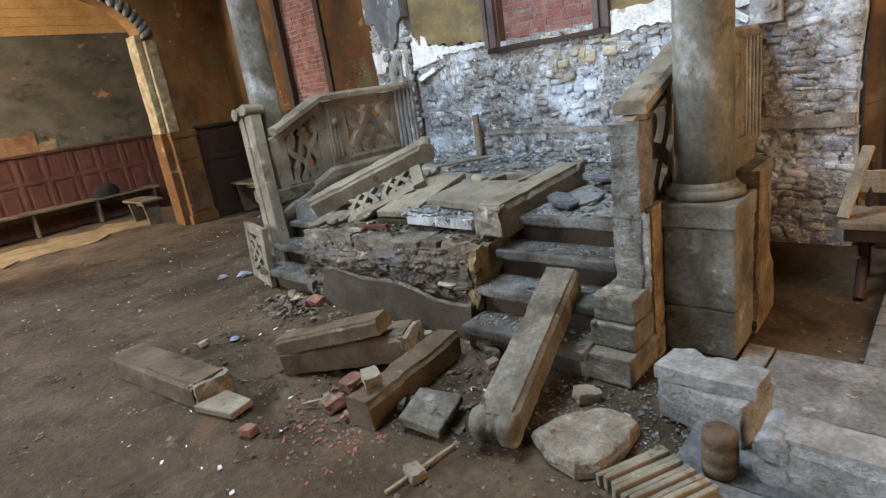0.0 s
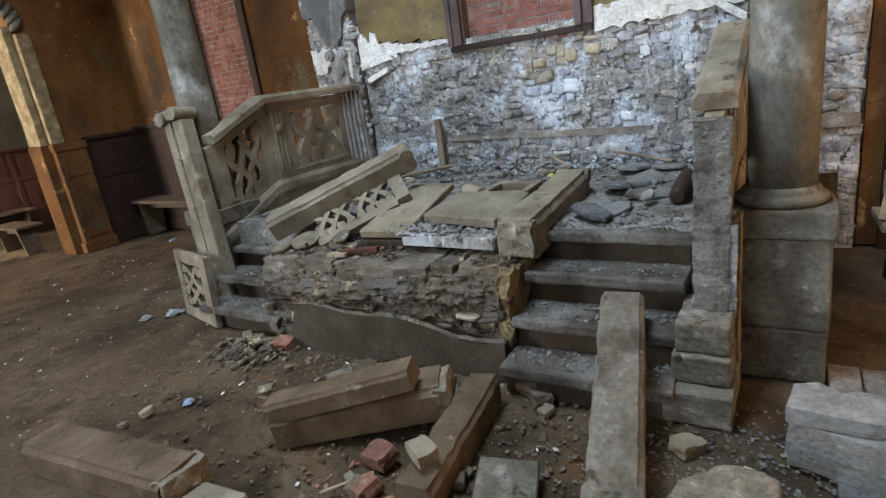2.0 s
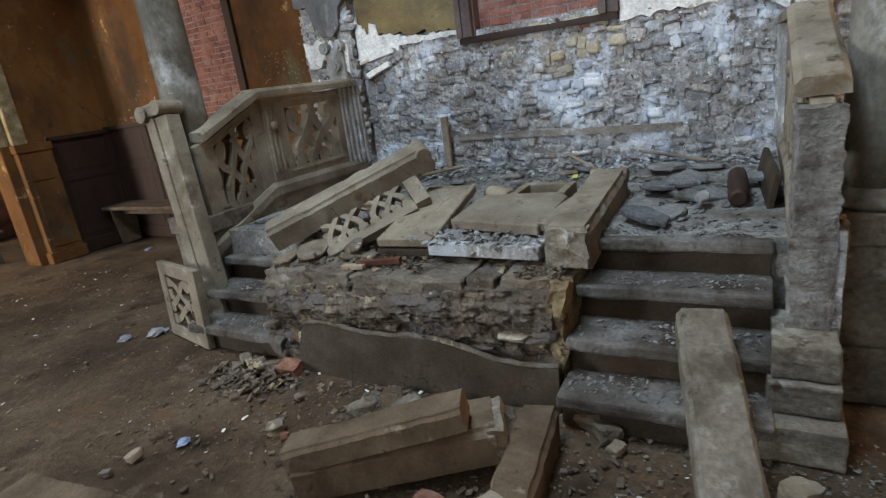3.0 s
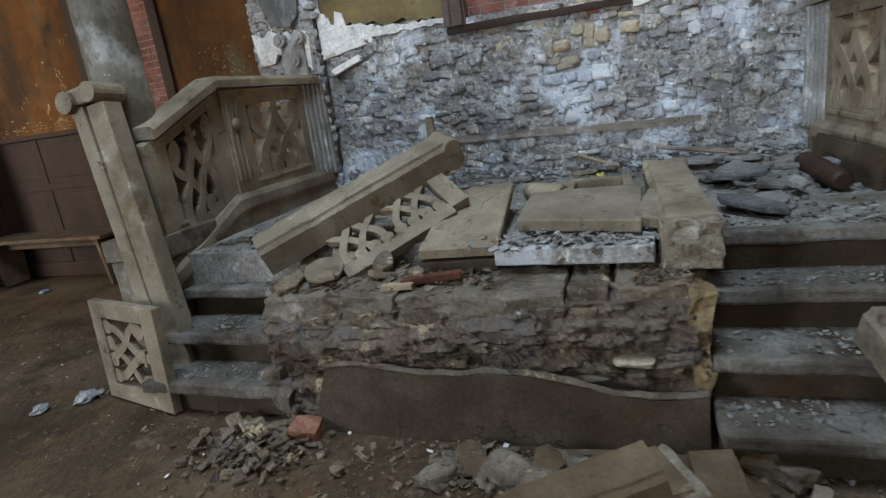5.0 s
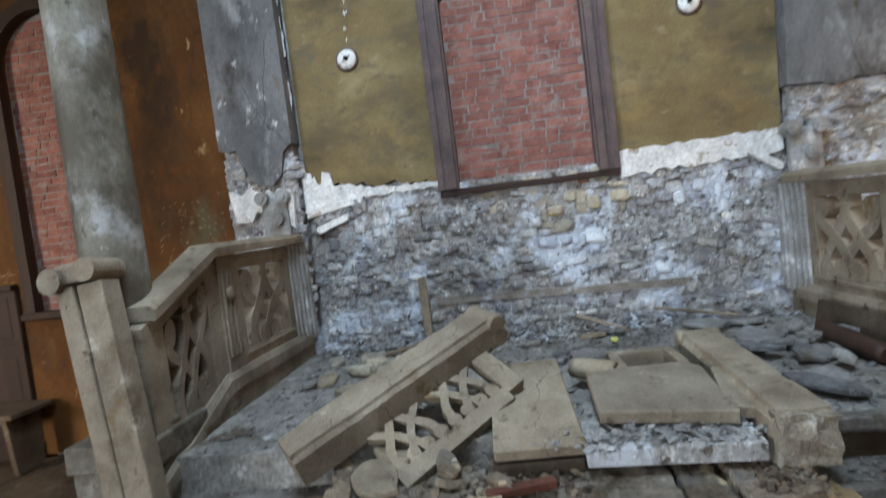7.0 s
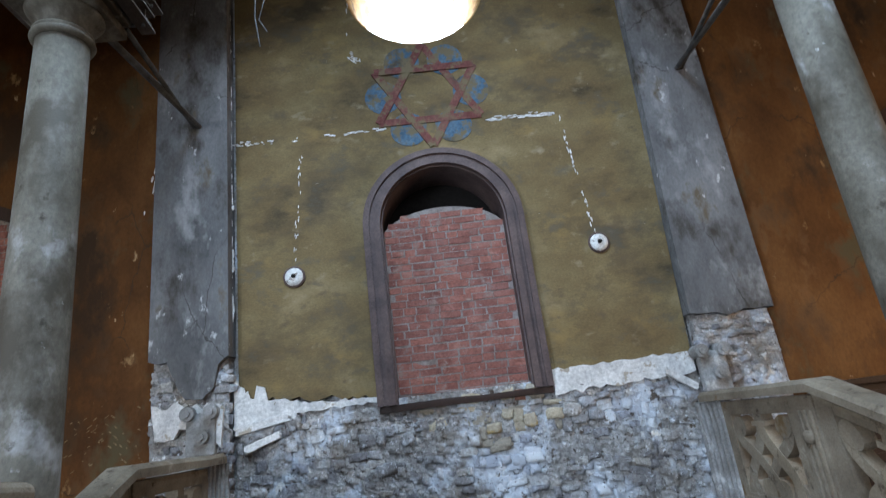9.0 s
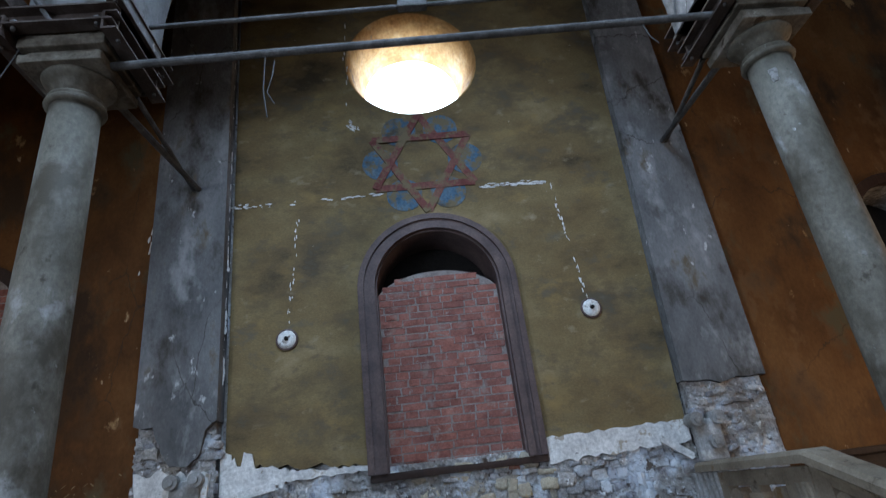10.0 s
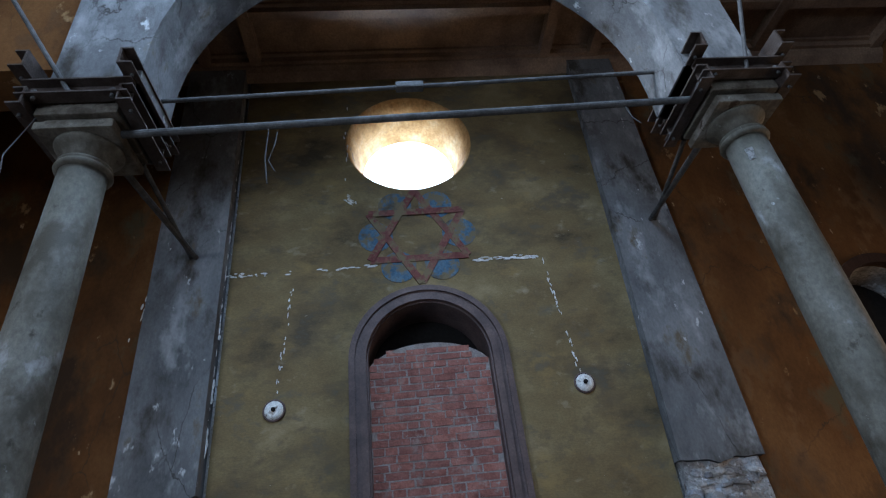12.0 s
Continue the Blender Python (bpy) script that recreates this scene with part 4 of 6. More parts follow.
# ---- fallen handrails and slabs ----
def fallen(name, a, b, w, h, label, category, scroll=0.0, roll=0.0, mat=CUT, amount=0.004, group="", raw_ends=()):
    """A stone bar whose top runs from a to b; scroll: radius of the rolled end at b."""
    a, b = Vector(a), Vector(b)
    d = (b - a).normalized()
    side = Vector((0, 0, 1)).cross(d).normalized()
    up = d.cross(side)
    m = Matrix((d, side, up)).transposed().to_4x4()
    m.translation = a
    m = m @ pose(0, 0, 0, roll, 0, 0)
    t = thing(name, m, label, category, group)
    n = (b - a).length
    end = n - scroll * 1.2
    sec = [(-w / 2, -h), (w / 2, -h), (w / 2, -h * 0.22), (w * 0.42, -h * 0.10), (w * 0.40, 0), (-w * 0.40, 0), (-w * 0.42, -h * 0.10), (-w / 2, -h * 0.22)]
    bar = prism(sec, 0, end, "x")
    for i in range(1, int(end / 0.05)):
        bmesh.ops.bisect_plane(bar, geom=bar.verts[:] + bar.edges[:] + bar.faces[:], plane_co=(i * 0.05, 0, 0), plane_no=(1, 0, 0))
    for v in bar.verts:
        k = noise.noise(v.co * 9 + Vector((n * 5, 0, 0)))
        if k > 0.22 and abs(v.co.y) > w * 0.38 and v.co.z > -h * 0.5:
            v.co.y *= 1 - (k - 0.22) * 0.20
            v.co.z -= (k - 0.22) * h * 0.16
    part("bar", rubbed(bar, 0, amount, 13, n * 7), mat, t)
    for u in raw_ends:
        u = u * end
        lump = rubbed(box(u - 0.035, u + 0.035, -w * 0.46, w * 0.46, -h * 0.95, -h * 0.07), 6, 0.016, 15, n)
        part("broken_end", lump, BROKEN, t, "raw pale broken end")
    if scroll:
        for z in (-scroll * 0.9, -h + scroll * 0.8):
            prof = [(scroll * 0.86, -w * 0.52), (scroll, -w * 0.46), (scroll, -w * 0.2), (scroll * 0.82, -w * 0.15), (scroll * 0.82, -w * 0.05), (scroll, 0),
                    (scroll * 0.82, w * 0.05), (scroll * 0.82, w * 0.15), (scroll, w * 0.2), (scroll, w * 0.46), (scroll * 0.86, w * 0.52)]
            part("scroll", moved(lathe(prof, 20), Matrix.Translation((end + scroll * 0.1, 0, z)) @ Euler((radians(90), 0, 0)).to_matrix().to_4x4()), mat, t, "ribbed scroll end")
    return t


fallen("fallen_handrail", (2.33, 1.17, 0.79), (3.01, 0.30, 1.17), 0.20, 0.16, "fallen stone handrail tilted across the rubble", "handrail", 0.052, 12, group="fallen handrails")
fallen("fallen_handrail", (2.30, -0.815, 0.81), (3.44, -0.785, 0.865), 0.22, 0.22, "thick fallen stone handrail lying over the stair edge", "handrail", 0.05, 0, group="fallen handrails", raw_ends=(0,))
fallen("fallen_handrail", (2.13, -1.41, 0.51), (1.10, -1.61, 0.155), 0.20, 0.15, "fallen stone handrail with scroll end leaning on the steps", "handrail", 0.07, 0, PEDESTAL, group="fallen handrails")

# ---- panelling, benches and the side bay ----
def panelling(name, x0, y0, dx, dy, length, height, mat, label, step=0.46):
    """Framed panelling along a wall: from (x0, y0) in the direction (dx, dy), facing to the right of it."""
    w = thing(name, Matrix.Translation((x0, y0, 0)) @ Euler((0, 0, math.atan2(dy, dx))).to_matrix().to_4x4(), label, "panelling", kind="structure")
    part("backing", box(0, length, -0.03, 0.0, 0.0, height - 0.02), mat, w)
    part("cap_rail", box(0, length, -0.075, 0.0, height - 0.05, height, 0.008), mat, w)
    part("skirting", box(0, length, -0.055, 0.0, 0.0, 0.16, 0.008), mat, w)
    part("mid_rail", box(0, length, -0.045, -0.002, height * 0.62, height * 0.62 + 0.07, 0.006), mat, w)
    k = max(1, round(length / step))
    for i in range(k + 1):
        u = min(max(length * i / k, 0.04), length - 0.04)
        part("stile", box(u - 0.035, u + 0.035, -0.042, -0.003, 0.16, height - 0.05, 0.006), mat, w)
    for i in range(k):
        a, b = length * i / k + 0.09, length * (i + 1) / k - 0.09
        part("panel", box(a, b, -0.036, -0.004, 0.22, height * 0.62 - 0.05, 0.012), mat, w)
        part("panel", box(a, b, -0.036, -0.004, height * 0.62 + 0.12, height - 0.10, 0.012), mat, w)
    return w


panelling("wainscot_left", WALL - 0.02, 6.03, 0, -1, 1.62, 1.53, DARKWOOD, "dark stained wooden panelling along the back wall", 0.75)
panelling("wainscot_corner", 3.68, LEFT - 0.002, 1, 0, 0.78, 1.50, DARKWOOD, "dark stained wooden panelling in the corner", 0.75)
panelling("wainscot_right", WALL - 0.02, -2.62, 0, -1, 3.4, 1.62, DARKWOOD, "dark stained wooden panelling beside the platform", 0.8)
panelling("wainscot_bay", -3.0, 9.298, 1, 0, 7.5, 1.45, REDWOOD, "red-brown panelling of the side bay", 0.44)

def bench(name, x0, y0, ang, length, depth, height, legs, mat, label):
    b = thing(name, pose(x0, y0, 0, 0, 0, ang), label, "bench")
    part("seat", rubbed(box(0, length, -depth, 0, height - 0.04, height, 0.008), 2, 0.003, 5, length), mat, b)
    for i in range(legs):
        u = 0.12 + (length - 0.24) * i / (legs - 1)
        part("leg", prism([(-depth + 0.08, 0), (-0.08, 0), (-0.05, height - 0.042), (-depth + 0.04, height - 0.042)], u - 0.02, u + 0.02, "x"), mat, b)
    part("stretcher", box(0.1, length - 0.1, -depth * 0.5 - 0.015, -depth * 0.5 + 0.015, height - 0.14, height - 0.044, 0.004), mat, b)
    return b


bench("wall_bench", 4.44, 5.95, -90, 1.75, 0.42, 0.52, 2, BENCHWOOD, "plain wooden bench against the dark panelling")
bench("bay_bench", -2.5, 9.22, 0, 6.5, 0.40, 0.46, 7, BENCHWOOD, "long wooden bench along the red panelling")
bench("corner_bench", 3.30, 7.9, -90, 0.9, 0.36, 0.42, 2, BENCHWOOD, "short wooden bench at the arch of the side bay")
bag = bmesh.new()
bmesh.ops.create_uvsphere(bag, u_segments=20, v_segments=12, radius=0.2)
for v in bag.verts:
    v.co = Vector((v.co.x * 1.25, v.co.y * 0.8, max(v.co.z, -0.02) * 1.0)) + noise.noise_vector(v.co * 6) * 0.02
tagged(part("black_bag", moved(bag, Matrix.Translation((3.05, 9.0, 0.485))), BLACK), "slumped black cloth bag on the long bench", "bag")

for i in range(6):
    ob = part("boarding", box(-3.0, 4.6, 9.255 - 0.006 * (i % 2), 9.298, 3.42 + 0.15 * i, 3.565 + 0.15 * i, 0.004), YELLOWWOOD)
    structure(ob, "yellow varnished board above the bay wall", "boards")
# pilaster and twisted moulding of the bay arch
pier_low = thing("pier_panelling", label="orange-brown panelled foot of the arch pier", category="panelling", kind="structure")
part("backing", box(3.28, 3.66, LEFT - 0.10, LEFT - 0.002, 0.14, 1.36), ORANGE, pier_low)
part("skirting", box(3.25, 3.69, LEFT - 0.13, LEFT - 0.002, 0.0, 0.14, 0.01), ORANGE, pier_low)
part("cap_rail", box(3.26, 3.68, LEFT - 0.12, LEFT - 0.002, 1.36, 1.46, 0.01), ORANGE, pier_low)
for z0, z1 in ((0.20, 0.95), (1.02, 1.30)):
    part("panel", box(3.33, 3.61, LEFT - 0.115, LEFT - 0.098, z0, z1, 0.006), ORANGE, pier_low)
structure(part("arch_pier", rubbed(box(3.28, 3.44, LEFT - 0.08, LEFT - 0.002, 1.462, 2.80, 0.01), 6, 0.006, 7), FLAKE),
          "flaking cream-brown pier at the side of the bay arch", "pier")
rope = thing("twisted_moulding", label="twisted grey stone moulding following the bay arch", category="moulding", kind="structure")
for i in range(34):
    a = math.pi * (i + 0.5) / 34
    x, z = 1.29 + 2.06 * math.cos(a), 2.87 + 0.90 * math.sin(a)
    bm = bmesh.new()
    bmesh.ops.create_uvsphere(bm, u_segments=10, v_segments=6, radius=0.08)
    part("bead", moved(bm, Matrix.Translation((x, LEFT - 0.03, z)) @ Euler((0, -a + 0.9, 0)).to_matrix().to_4x4() @ Matrix.Diagonal((0.62, 0.7, 1.35, 1))), COLUMN, rope)
structure(part("arch_jamb", rubbed(box(3.19, 3.285, LEFT + 0.02, LEFT + 0.34, 1.46, 2.9, 0.01), 5, 0.008, 5), FLAKE), "flaking cream jamb of the bay arch", "pier")
structure(part("jamb_panel", box(3.17, 3.29, LEFT + 0.015, LEFT + 0.345, 0.0, 1.455, 0.01), ORANGE), "orange-brown panel at the foot of the arch jamb", "pier")

for a0, a1, z1, mat, d, seed in ((-1.6, 2.6, 1.62, FLAKE, 0.006, 61), (1.2, 2.3, 1.80, TERRACOTTA, 0.010, 62), (-0.9, 0.6, 1.86, TERRACOTTA, 0.010, 63)):
    ob = part("peeled_band", prism([(a0, 1.44)] + ragged(a0, a1, z1 - 0.08, z1, 0.07, 0.06, seed) + [(a1, 1.44)], 9.298 - d, 9.302, "y"), mat)
    structure(ob, "peeled plaster band above the red panelling", "plaster")
# straw-coloured patch on the bay floor: sunlight put into its colour
tagged(part("straw", rubbed(prism(ragged(0.0, 3.2, 6.9, 7.1, 0.25, 0.25, 9) + ragged(3.2, 0.0, 8.3, 8.2, 0.25, 0.25, 10), -0.02, 0.012, "z"), 0, 0.0), SUNLIT_FLOOR), "straw-coloured patch of sunlit floor, light put into its colour", "straw", kind="stuff")

# ---- niche lamps, star, chased cracks, torn white plaster ----
star = thing("painted_star", label="faded red six-pointed star with blue lobes painted on plaster", category="wall painting", kind="structure")
CZ = 4.53
for k in range(6):
    a = radians(60 * k)
    bm = bmesh.new()
    bmesh.ops.create_cone(bm, cap_ends=True, segments=20, radius1=0.165, radius2=0.165, depth=0.004, matrix=Matrix.Translation((WALL - 0.018, 0.40 * math.cos(a), CZ + 0.40 * math.sin(a))) @ Euler((0, radians(90), 0)).to_matrix().to_4x4())
    part("blue_lobe", bm, BLUEPAINT, star, "faded blue painted lobe")
for k in range(6):
    a, b = radians(90 + 60 * k), radians(90 + 60 * k + 120)
    p, q = Vector((0, 0.53 * math.cos(a), 0.53 * math.sin(a))), Vector((0, 0.53 * math.cos(b), 0.53 * math.sin(b)))
    bm = strip([(p.y, p.z), (q.y, q.z)], 0.068, 0.005 + 0.0012 * k)
    part("red_band", moved(bm, Matrix.Translation((WALL - 0.0215 - 0.001 * k, 0, CZ)) @ Euler((0, 0, radians(90))).to_matrix().to_4x4()), REDPAINT, star, "faded red painted band")

for y, z in ((1.262, 2.945), (-1.262, 2.948)):
    d = thing("lamp_disc", Matrix.Translation((WALL - 0.015, y, z)) @ Euler((0, radians(-90), 0)).to_matrix().to_4x4(), "round white ceramic lamp base with dark rim", "lamp base", "lamp bases on the wall")
    part("rim", lathe([(0.088, 0.0), (0.090, 0.012), (0.080, 0.022), (0.074, 0.018)], 28), PURPLE, d, "dark metal rim")
    part("plate", lathe([(0.076, 0.012), (0.072, 0.024), (0.045, 0.032), (0.02, 0.034)], 28), CERAMIC, d)
    part("stub", lathe([(0.016, 0.032), (0.016, 0.06), (0.010, 0.064)], 12), BLACK, d, "dark broken stub")

def flakes(name, line, size, count, mat, label, seed, spread=0.012):
    """Ragged flakes of plaster scattered along a line of (y, z) points on the wall."""
    r = random.Random(seed)
    bm = bmesh.new()
    for _ in range(count):
        s = r.random() * (len(line) - 1)
        i = int(s)
        (a, b), (c, d) = line[i], line[i + 1]
        y, z = a + (c - a) * (s - i) + r.gauss(0, spread), b + (d - b) * (s - i) + r.gauss(0, spread)
        dy, dz = (c - a), (d - b)
        n = math.hypot(dy, dz)
        lu, lv = size * r.uniform(0.5, 2.2), size * r.uniform(0.2, 0.5)
        pts = []
        for k in range(7):
            t = 2 * math.pi * k / 7
            u, v = lu * math.cos(t) * r.uniform(0.6, 1), lv * math.sin(t) * r.uniform(0.6, 1)
            pts.append((y + (u * dy - v * dz) / n, z + (u * dz + v * dy) / n))
        prism(pts, WALL - 0.019 - r.random() * 0.003, WALL - 0.013, "x", bm)
    return tagged(part(name, bm, mat), label, "plaster", kind="stuff")


flakes("plaster_flakes", [(1.75, 4.20), (1.2, 4.20), (0.42, 4.21)], 0.020, 40, WHITE, "white flakes along a chased groove", 1)
flakes("plaster_flakes", [(-0.50, 4.20), (-1.14, 4.20)], 0.024, 40, WHITE, "white flakes along a chased groove", 2)
flakes("plaster_flakes", [(1.17, 4.1), (1.2, 3.6), (1.26, 3.05)], 0.014, 26, WHITE, "white flakes along a chased groove", 3, 0.008)
flakes("plaster_flakes", [(-1.15, 4.16), (-1.2, 3.6), (-1.25, 3.06)], 0.016, 34, WHITE, "white flakes along a chased groove", 4, 0.007)
flakes("plaster_flakes", [(0.66, 6.3), (0.66, 5.0), (0.6, 4.95)], 0.02, 26, WHITE, "white flakes beside the round window", 5, 0.02)

flakes("edge_flakes", [(1.765, 2.5), (1.765, 4.0), (1.765, 6.2)], 0.03, 60, WHITE, "pale worn flakes along the pilaster corner", 6, 0.006)
flakes("edge_flakes", [(2.30, 4.45), (2.34, 4.2), (2.42, 3.6)], 0.03, 60, WHITE, "flaked white plaster beside the pilaster", 7, 0.035)

flakes("plaster_flakes", [(4.45, 1.60), (4.9, 1.62), (5.9, 1.58)], 0.018, 110, FLAKE, "cream flakes of old paint over the dark panelling", 8, 0.035)
flakes("plaster_flakes", [(2.45, 1.70), (2.75, 1.95), (3.05, 1.75)], 0.012, 90, FLAKE, "cream flakes of old paint low on the orange wall", 9, 0.09)
flakes("plaster_flakes", [(4.6, 1.65), (4.66, 2.1)], 0.014, 60, FLAKE, "cream streaks of flaked paint on the orange wall", 10, 0.02)
left_torn = ragged(0.67, 1.25, 1.925, 1.95, 0.012, 0.03, 11) + ragged(1.28, 1.50, 1.98, 2.0, 0.02, 0.03, 12) + ragged(1.52, 1.58, 2.10, 2.12, 0.02, 0.03, 16) + ragged(1.60, 1.75, 2.02, 2.20, 0.04, 0.03, 17) + ragged(1.75, 1.30, 1.80, 1.84, 0.025, 0.04, 13) + ragged(1.28, 0.67, 1.885, 1.885, 0.012, 0.04, 18)
right_torn = ragged(-0.68, -1.80, 1.965, 1.985, 0.014, 0.05, 14) + ragged(-1.80, -0.68, 1.83, 1.775, 0.02, 0.05, 15)
structure(part("torn_plaster", prism(ragged(1.80, 2.33, 1.99, 2.05, 0.03, 0.04, 46) + ragged(2.33, 2.30, 2.05, 1.80, 0.02, 0.05, 47) + ragged(2.28, 1.98, 1.80, 1.86, 0.04, 0.04, 48) + ragged(1.97, 1.82, 1.76, 1.70, 0.04, 0.04, 49), WALL - 0.115, WALL - 0.06), WHITE), "torn edge of white lime plaster", "plaster")
for pts in (left_torn, right_torn):
    structure(part("torn_plaster", prism(pts, WALL - 0.032, WALL + 0.03), WHITE), "torn edge of white lime plaster", "plaster")
for y0, z0, y1, z1, w in ((1.72, 1.80, 1.36, 1.86, 0.06), (1.66, 1.66, 1.42, 1.74, 0.05), (-1.78, 1.70, -1.55, 1.86, 0.05)):
    bm = moved(rubbed(box(-0.5, 0.5, -0.5, 0.5, -0.5, 0.5), 3, 0.12, 3, y0), Matrix.Translation((WALL - 0.04, (y0 + y1) / 2, (z0 + z1) / 2)) @ Euler((math.atan2(z1 - z0, y1 - y0), 0, 0)).to_matrix().to_4x4() @ Matrix.Diagonal((0.05, abs(y1 - y0) * 1.1, w, 1)))
    structure(part("plaster_flap", bm, WHITE), "loose flap of lime plaster peeling off the wall", "plaster")

# ---- stones, shared meshes ----
def stone_mesh(seed, mat, cuts=1, amount=0.16, rounding=0.3, smooth=False):
    bm = box(-0.5, 0.5, -0.5, 0.5, -0.5, 0.5)
    bmesh.ops.subdivide_edges(bm, edges=bm.edges[:], cuts=cuts, use_grid_fill=True)
    off = Vector((seed * 7.3, seed * 1.9, seed * 4.1))
    for v in bm.verts:
        q = v.co.normalized() * 0.62
        v.co = v.co.lerp(q, rounding) + noise.noise_vector(v.co * 1.7 + off) * amount
    bmesh.ops.triangulate(bm, faces=bm.faces[:])
    for f in bm.faces:
        f.smooth = smooth
    me = bpy.data.meshes.new("stone")
    bm.normal_update()
    bm.to_mesh(me)
    bm.free()
    me.materials.append(mat)
    return me


def lay_stones(parent, name, meshes, y0, y1, z0, z1, x, wmin, wmax, hmin, hmax, depth, seed, limit=300, keep=None, turn=10):
    """Courses of uneven stones on a wall face at x; those past the limit go into one joined part."""
    r = random.Random(seed)
    spots = []
    z = z0
    while z < z1 - hmin * 0.5:
        h = r.uniform(hmin, hmax)
        y = y0 - r.random() * wmin
        while y < y1:
            w = r.uniform(wmin, wmax)
            hh = h * r.uniform(0.75, 1.1)
            cy, cz = y + w / 2, z + h / 2 + r.gauss(0, h * 0.28)
            if y0 <= cy <= y1 and cz < z1 and (keep is None or keep(cy, cz)) and r.random() > 0.08:
                spots.append((abs(cy), cy, cz, w * r.uniform(0.9, 1.08), hh, r.gauss(0, turn), r.uniform(0.5, 1.35) * depth, r.randrange(1000)))
            y += w
        z += h * 0.92
    spots.sort()
    rest = []
    for i, (_, cy, cz, w, h, rot, d, k) in enumerate(spots):
        m = Matrix.Translation((x, cy, cz)) @ Euler((radians(rot), radians(rot * 0.2), radians(rot * 0.3))).to_matrix().to_4x4() @ Matrix.Diagonal((d, w, h, 1))
        kind = meshes(cy, cz, k)
        if i < limit:
            ob = new(name, kind)
            ob.parent = parent
            ob.matrix_basis = parent.matrix_world.inverted() @ m if parent.type == "EMPTY" else m
        else:
            rest.append((kind, m))
    if rest:
        groups = {}
        for me, m in rest:
            groups.setdefault(me.materials[0].name, []).append((me, m))
        for g in groups.values():
            bm = bmesh.new()
            vs, fs = [], []
            for me, m in g:
                o = len(vs)
                vs += [m @ v.co for v in me.vertices]
                fs += [[o + i for i in p.vertices] for p in me.polygons]
            out = bpy.data.meshes.new("small_stones")
            out.from_pydata(vs, [], fs)
            out.materials.append(g[0][0].materials[0])
            ob = new("small_stones", out)
            ob.parent = parent
            ob["kind"] = "stuff"
            bm.free()


BLUE_M = [stone_mesh(i, STONE_BLUE, 3, 0.15, 0.40, True) for i in range(8)]
WARM_M = [stone_mesh(20 + i, STONE_WARM, 3, 0.15, 0.40, True) for i in range(6)]
RAW_M = [stone_mesh(40 + i, RAW, 2, 0.20, 0.15) for i in range(8)]
RED_M = [stone_mesh(60 + i, BRICK_DUSTY, 2, 0.12, 0.1) for i in range(3)]
CUT_M = [stone_mesh(70 + i, CUT, 2, 0.13, 0.12) for i in range(4)]
OCH_M = [stone_mesh(80 + i, OCHRE, 1, 0.14) for i in range(4)]

# mortar bed of the rubble wall
def mortar_bed(y0, y1, z0, z1, x, amount):
    bm = bmesh.new()
    ny, nz = int((y1 - y0) / 0.014), int((z1 - z0) / 0.014)
    g = []
    for i in range(ny + 1):
        col = []
        for j in range(nz + 1):
            p = Vector((0, y0 + (y1 - y0) * i / ny, z0 + (z1 - z0) * j / nz))
            d = noise.noise(p * 4.0) * amount * 0.8 + (noise.voronoi(p * 12.0)[0][0] - 0.4) * amount * 1.1 + noise.noise(p * 27.0) * amount * 0.45 + noise.noise(p * 55.0) * amount * 0.28
            col.append(bm.verts.new((x + d, p.y, p.z)))
        g.append(col)
    for i in range(ny):
        for j in range(nz):
            bm.faces.new((g[i][j], g[i][j + 1], g[i + 1][j + 1], g[i + 1][j]))
    return bm


rubble = thing("rubble_wall", label="limewashed rubble stonework under the torn plaster", category="wall", kind="structure")
part("mortar", mortar_bed(-1.82, 1.74, DECK - 0.02, 1.90, WALL - 0.010, 0.026), MORTAR, rubble, "rough lime mortar with white patches")
part("bond_timber", moved(rubbed(box(WALL - 0.028, WALL + 0.04, -1.10, 0.80, -0.027, 0.027), 9, 0.012, 9, 3), pose(0, 0, 0.985, 1.3, 0, 0)), WALLTIMBER, rubble, "weathered timber let into the stonework")

def wall_stone(y, z, k):
    if z > 1.78 and -0.7 < y < 0.5 and k % 5 == 0:
        return RED_M[k % 3]
    if z > 1.50 + 0.10 * math.sin(y * 9) and -0.70 < y < 0.40 and k % 4:
        return WARM_M[k % 6]
    return BLUE_M[k % 8]


lay_stones(rubble, "stone", wall_stone, -1.80, 1.72, DECK + 0.02, 1.84, WALL + 0.021, 0.045, 0.165, 0.04, 0.105, 0.076, 3, turn=7,
           keep=lambda y, z: not 0.94 < z - 0.022 * y < 1.03)
for who, y0, y1, z1 in (("pilaster_right_core", -2.44, -1.86, 2.22), ("pilaster_left_core", 1.78, 2.34, 2.28)):
    lay_stones(bpy.data.objects[who], "stone", lambda y, z, k: BLUE_M[k % 8], y0, y1, 0.04, z1, WALL - 0.058, 0.05, 0.17, 0.035, 0.085, 0.05, int(z1 * 10), 150, turn=6)
    part("mortar", mortar_bed(y0 - 0.01, y1 + 0.01, 0.0, z1 + 0.02, WALL - 0.078, 0.022), MORTAR, bpy.data.objects[who])

part("bond_timber", rubbed(box(WALL - 0.105, WALL - 0.03, -2.46, -1.86, 0.892, 0.985), 7, 0.008, 9, 5), WALLTIMBER, bpy.data.objects["pilaster_right_core"], "weathered timber let into the stonework")


def front_stone(y, z, k):
    return (WARM_M[k % 6] if k % 5 == 0 else OCH_M[k % 4] if k % 7 == 0 else RAW_M[k % 8]) if y < -0.15 and z < 0.45 else (RED_M[k % 3] if y < -0.45 and k % 6 == 0 else RAW_M[k % 8])


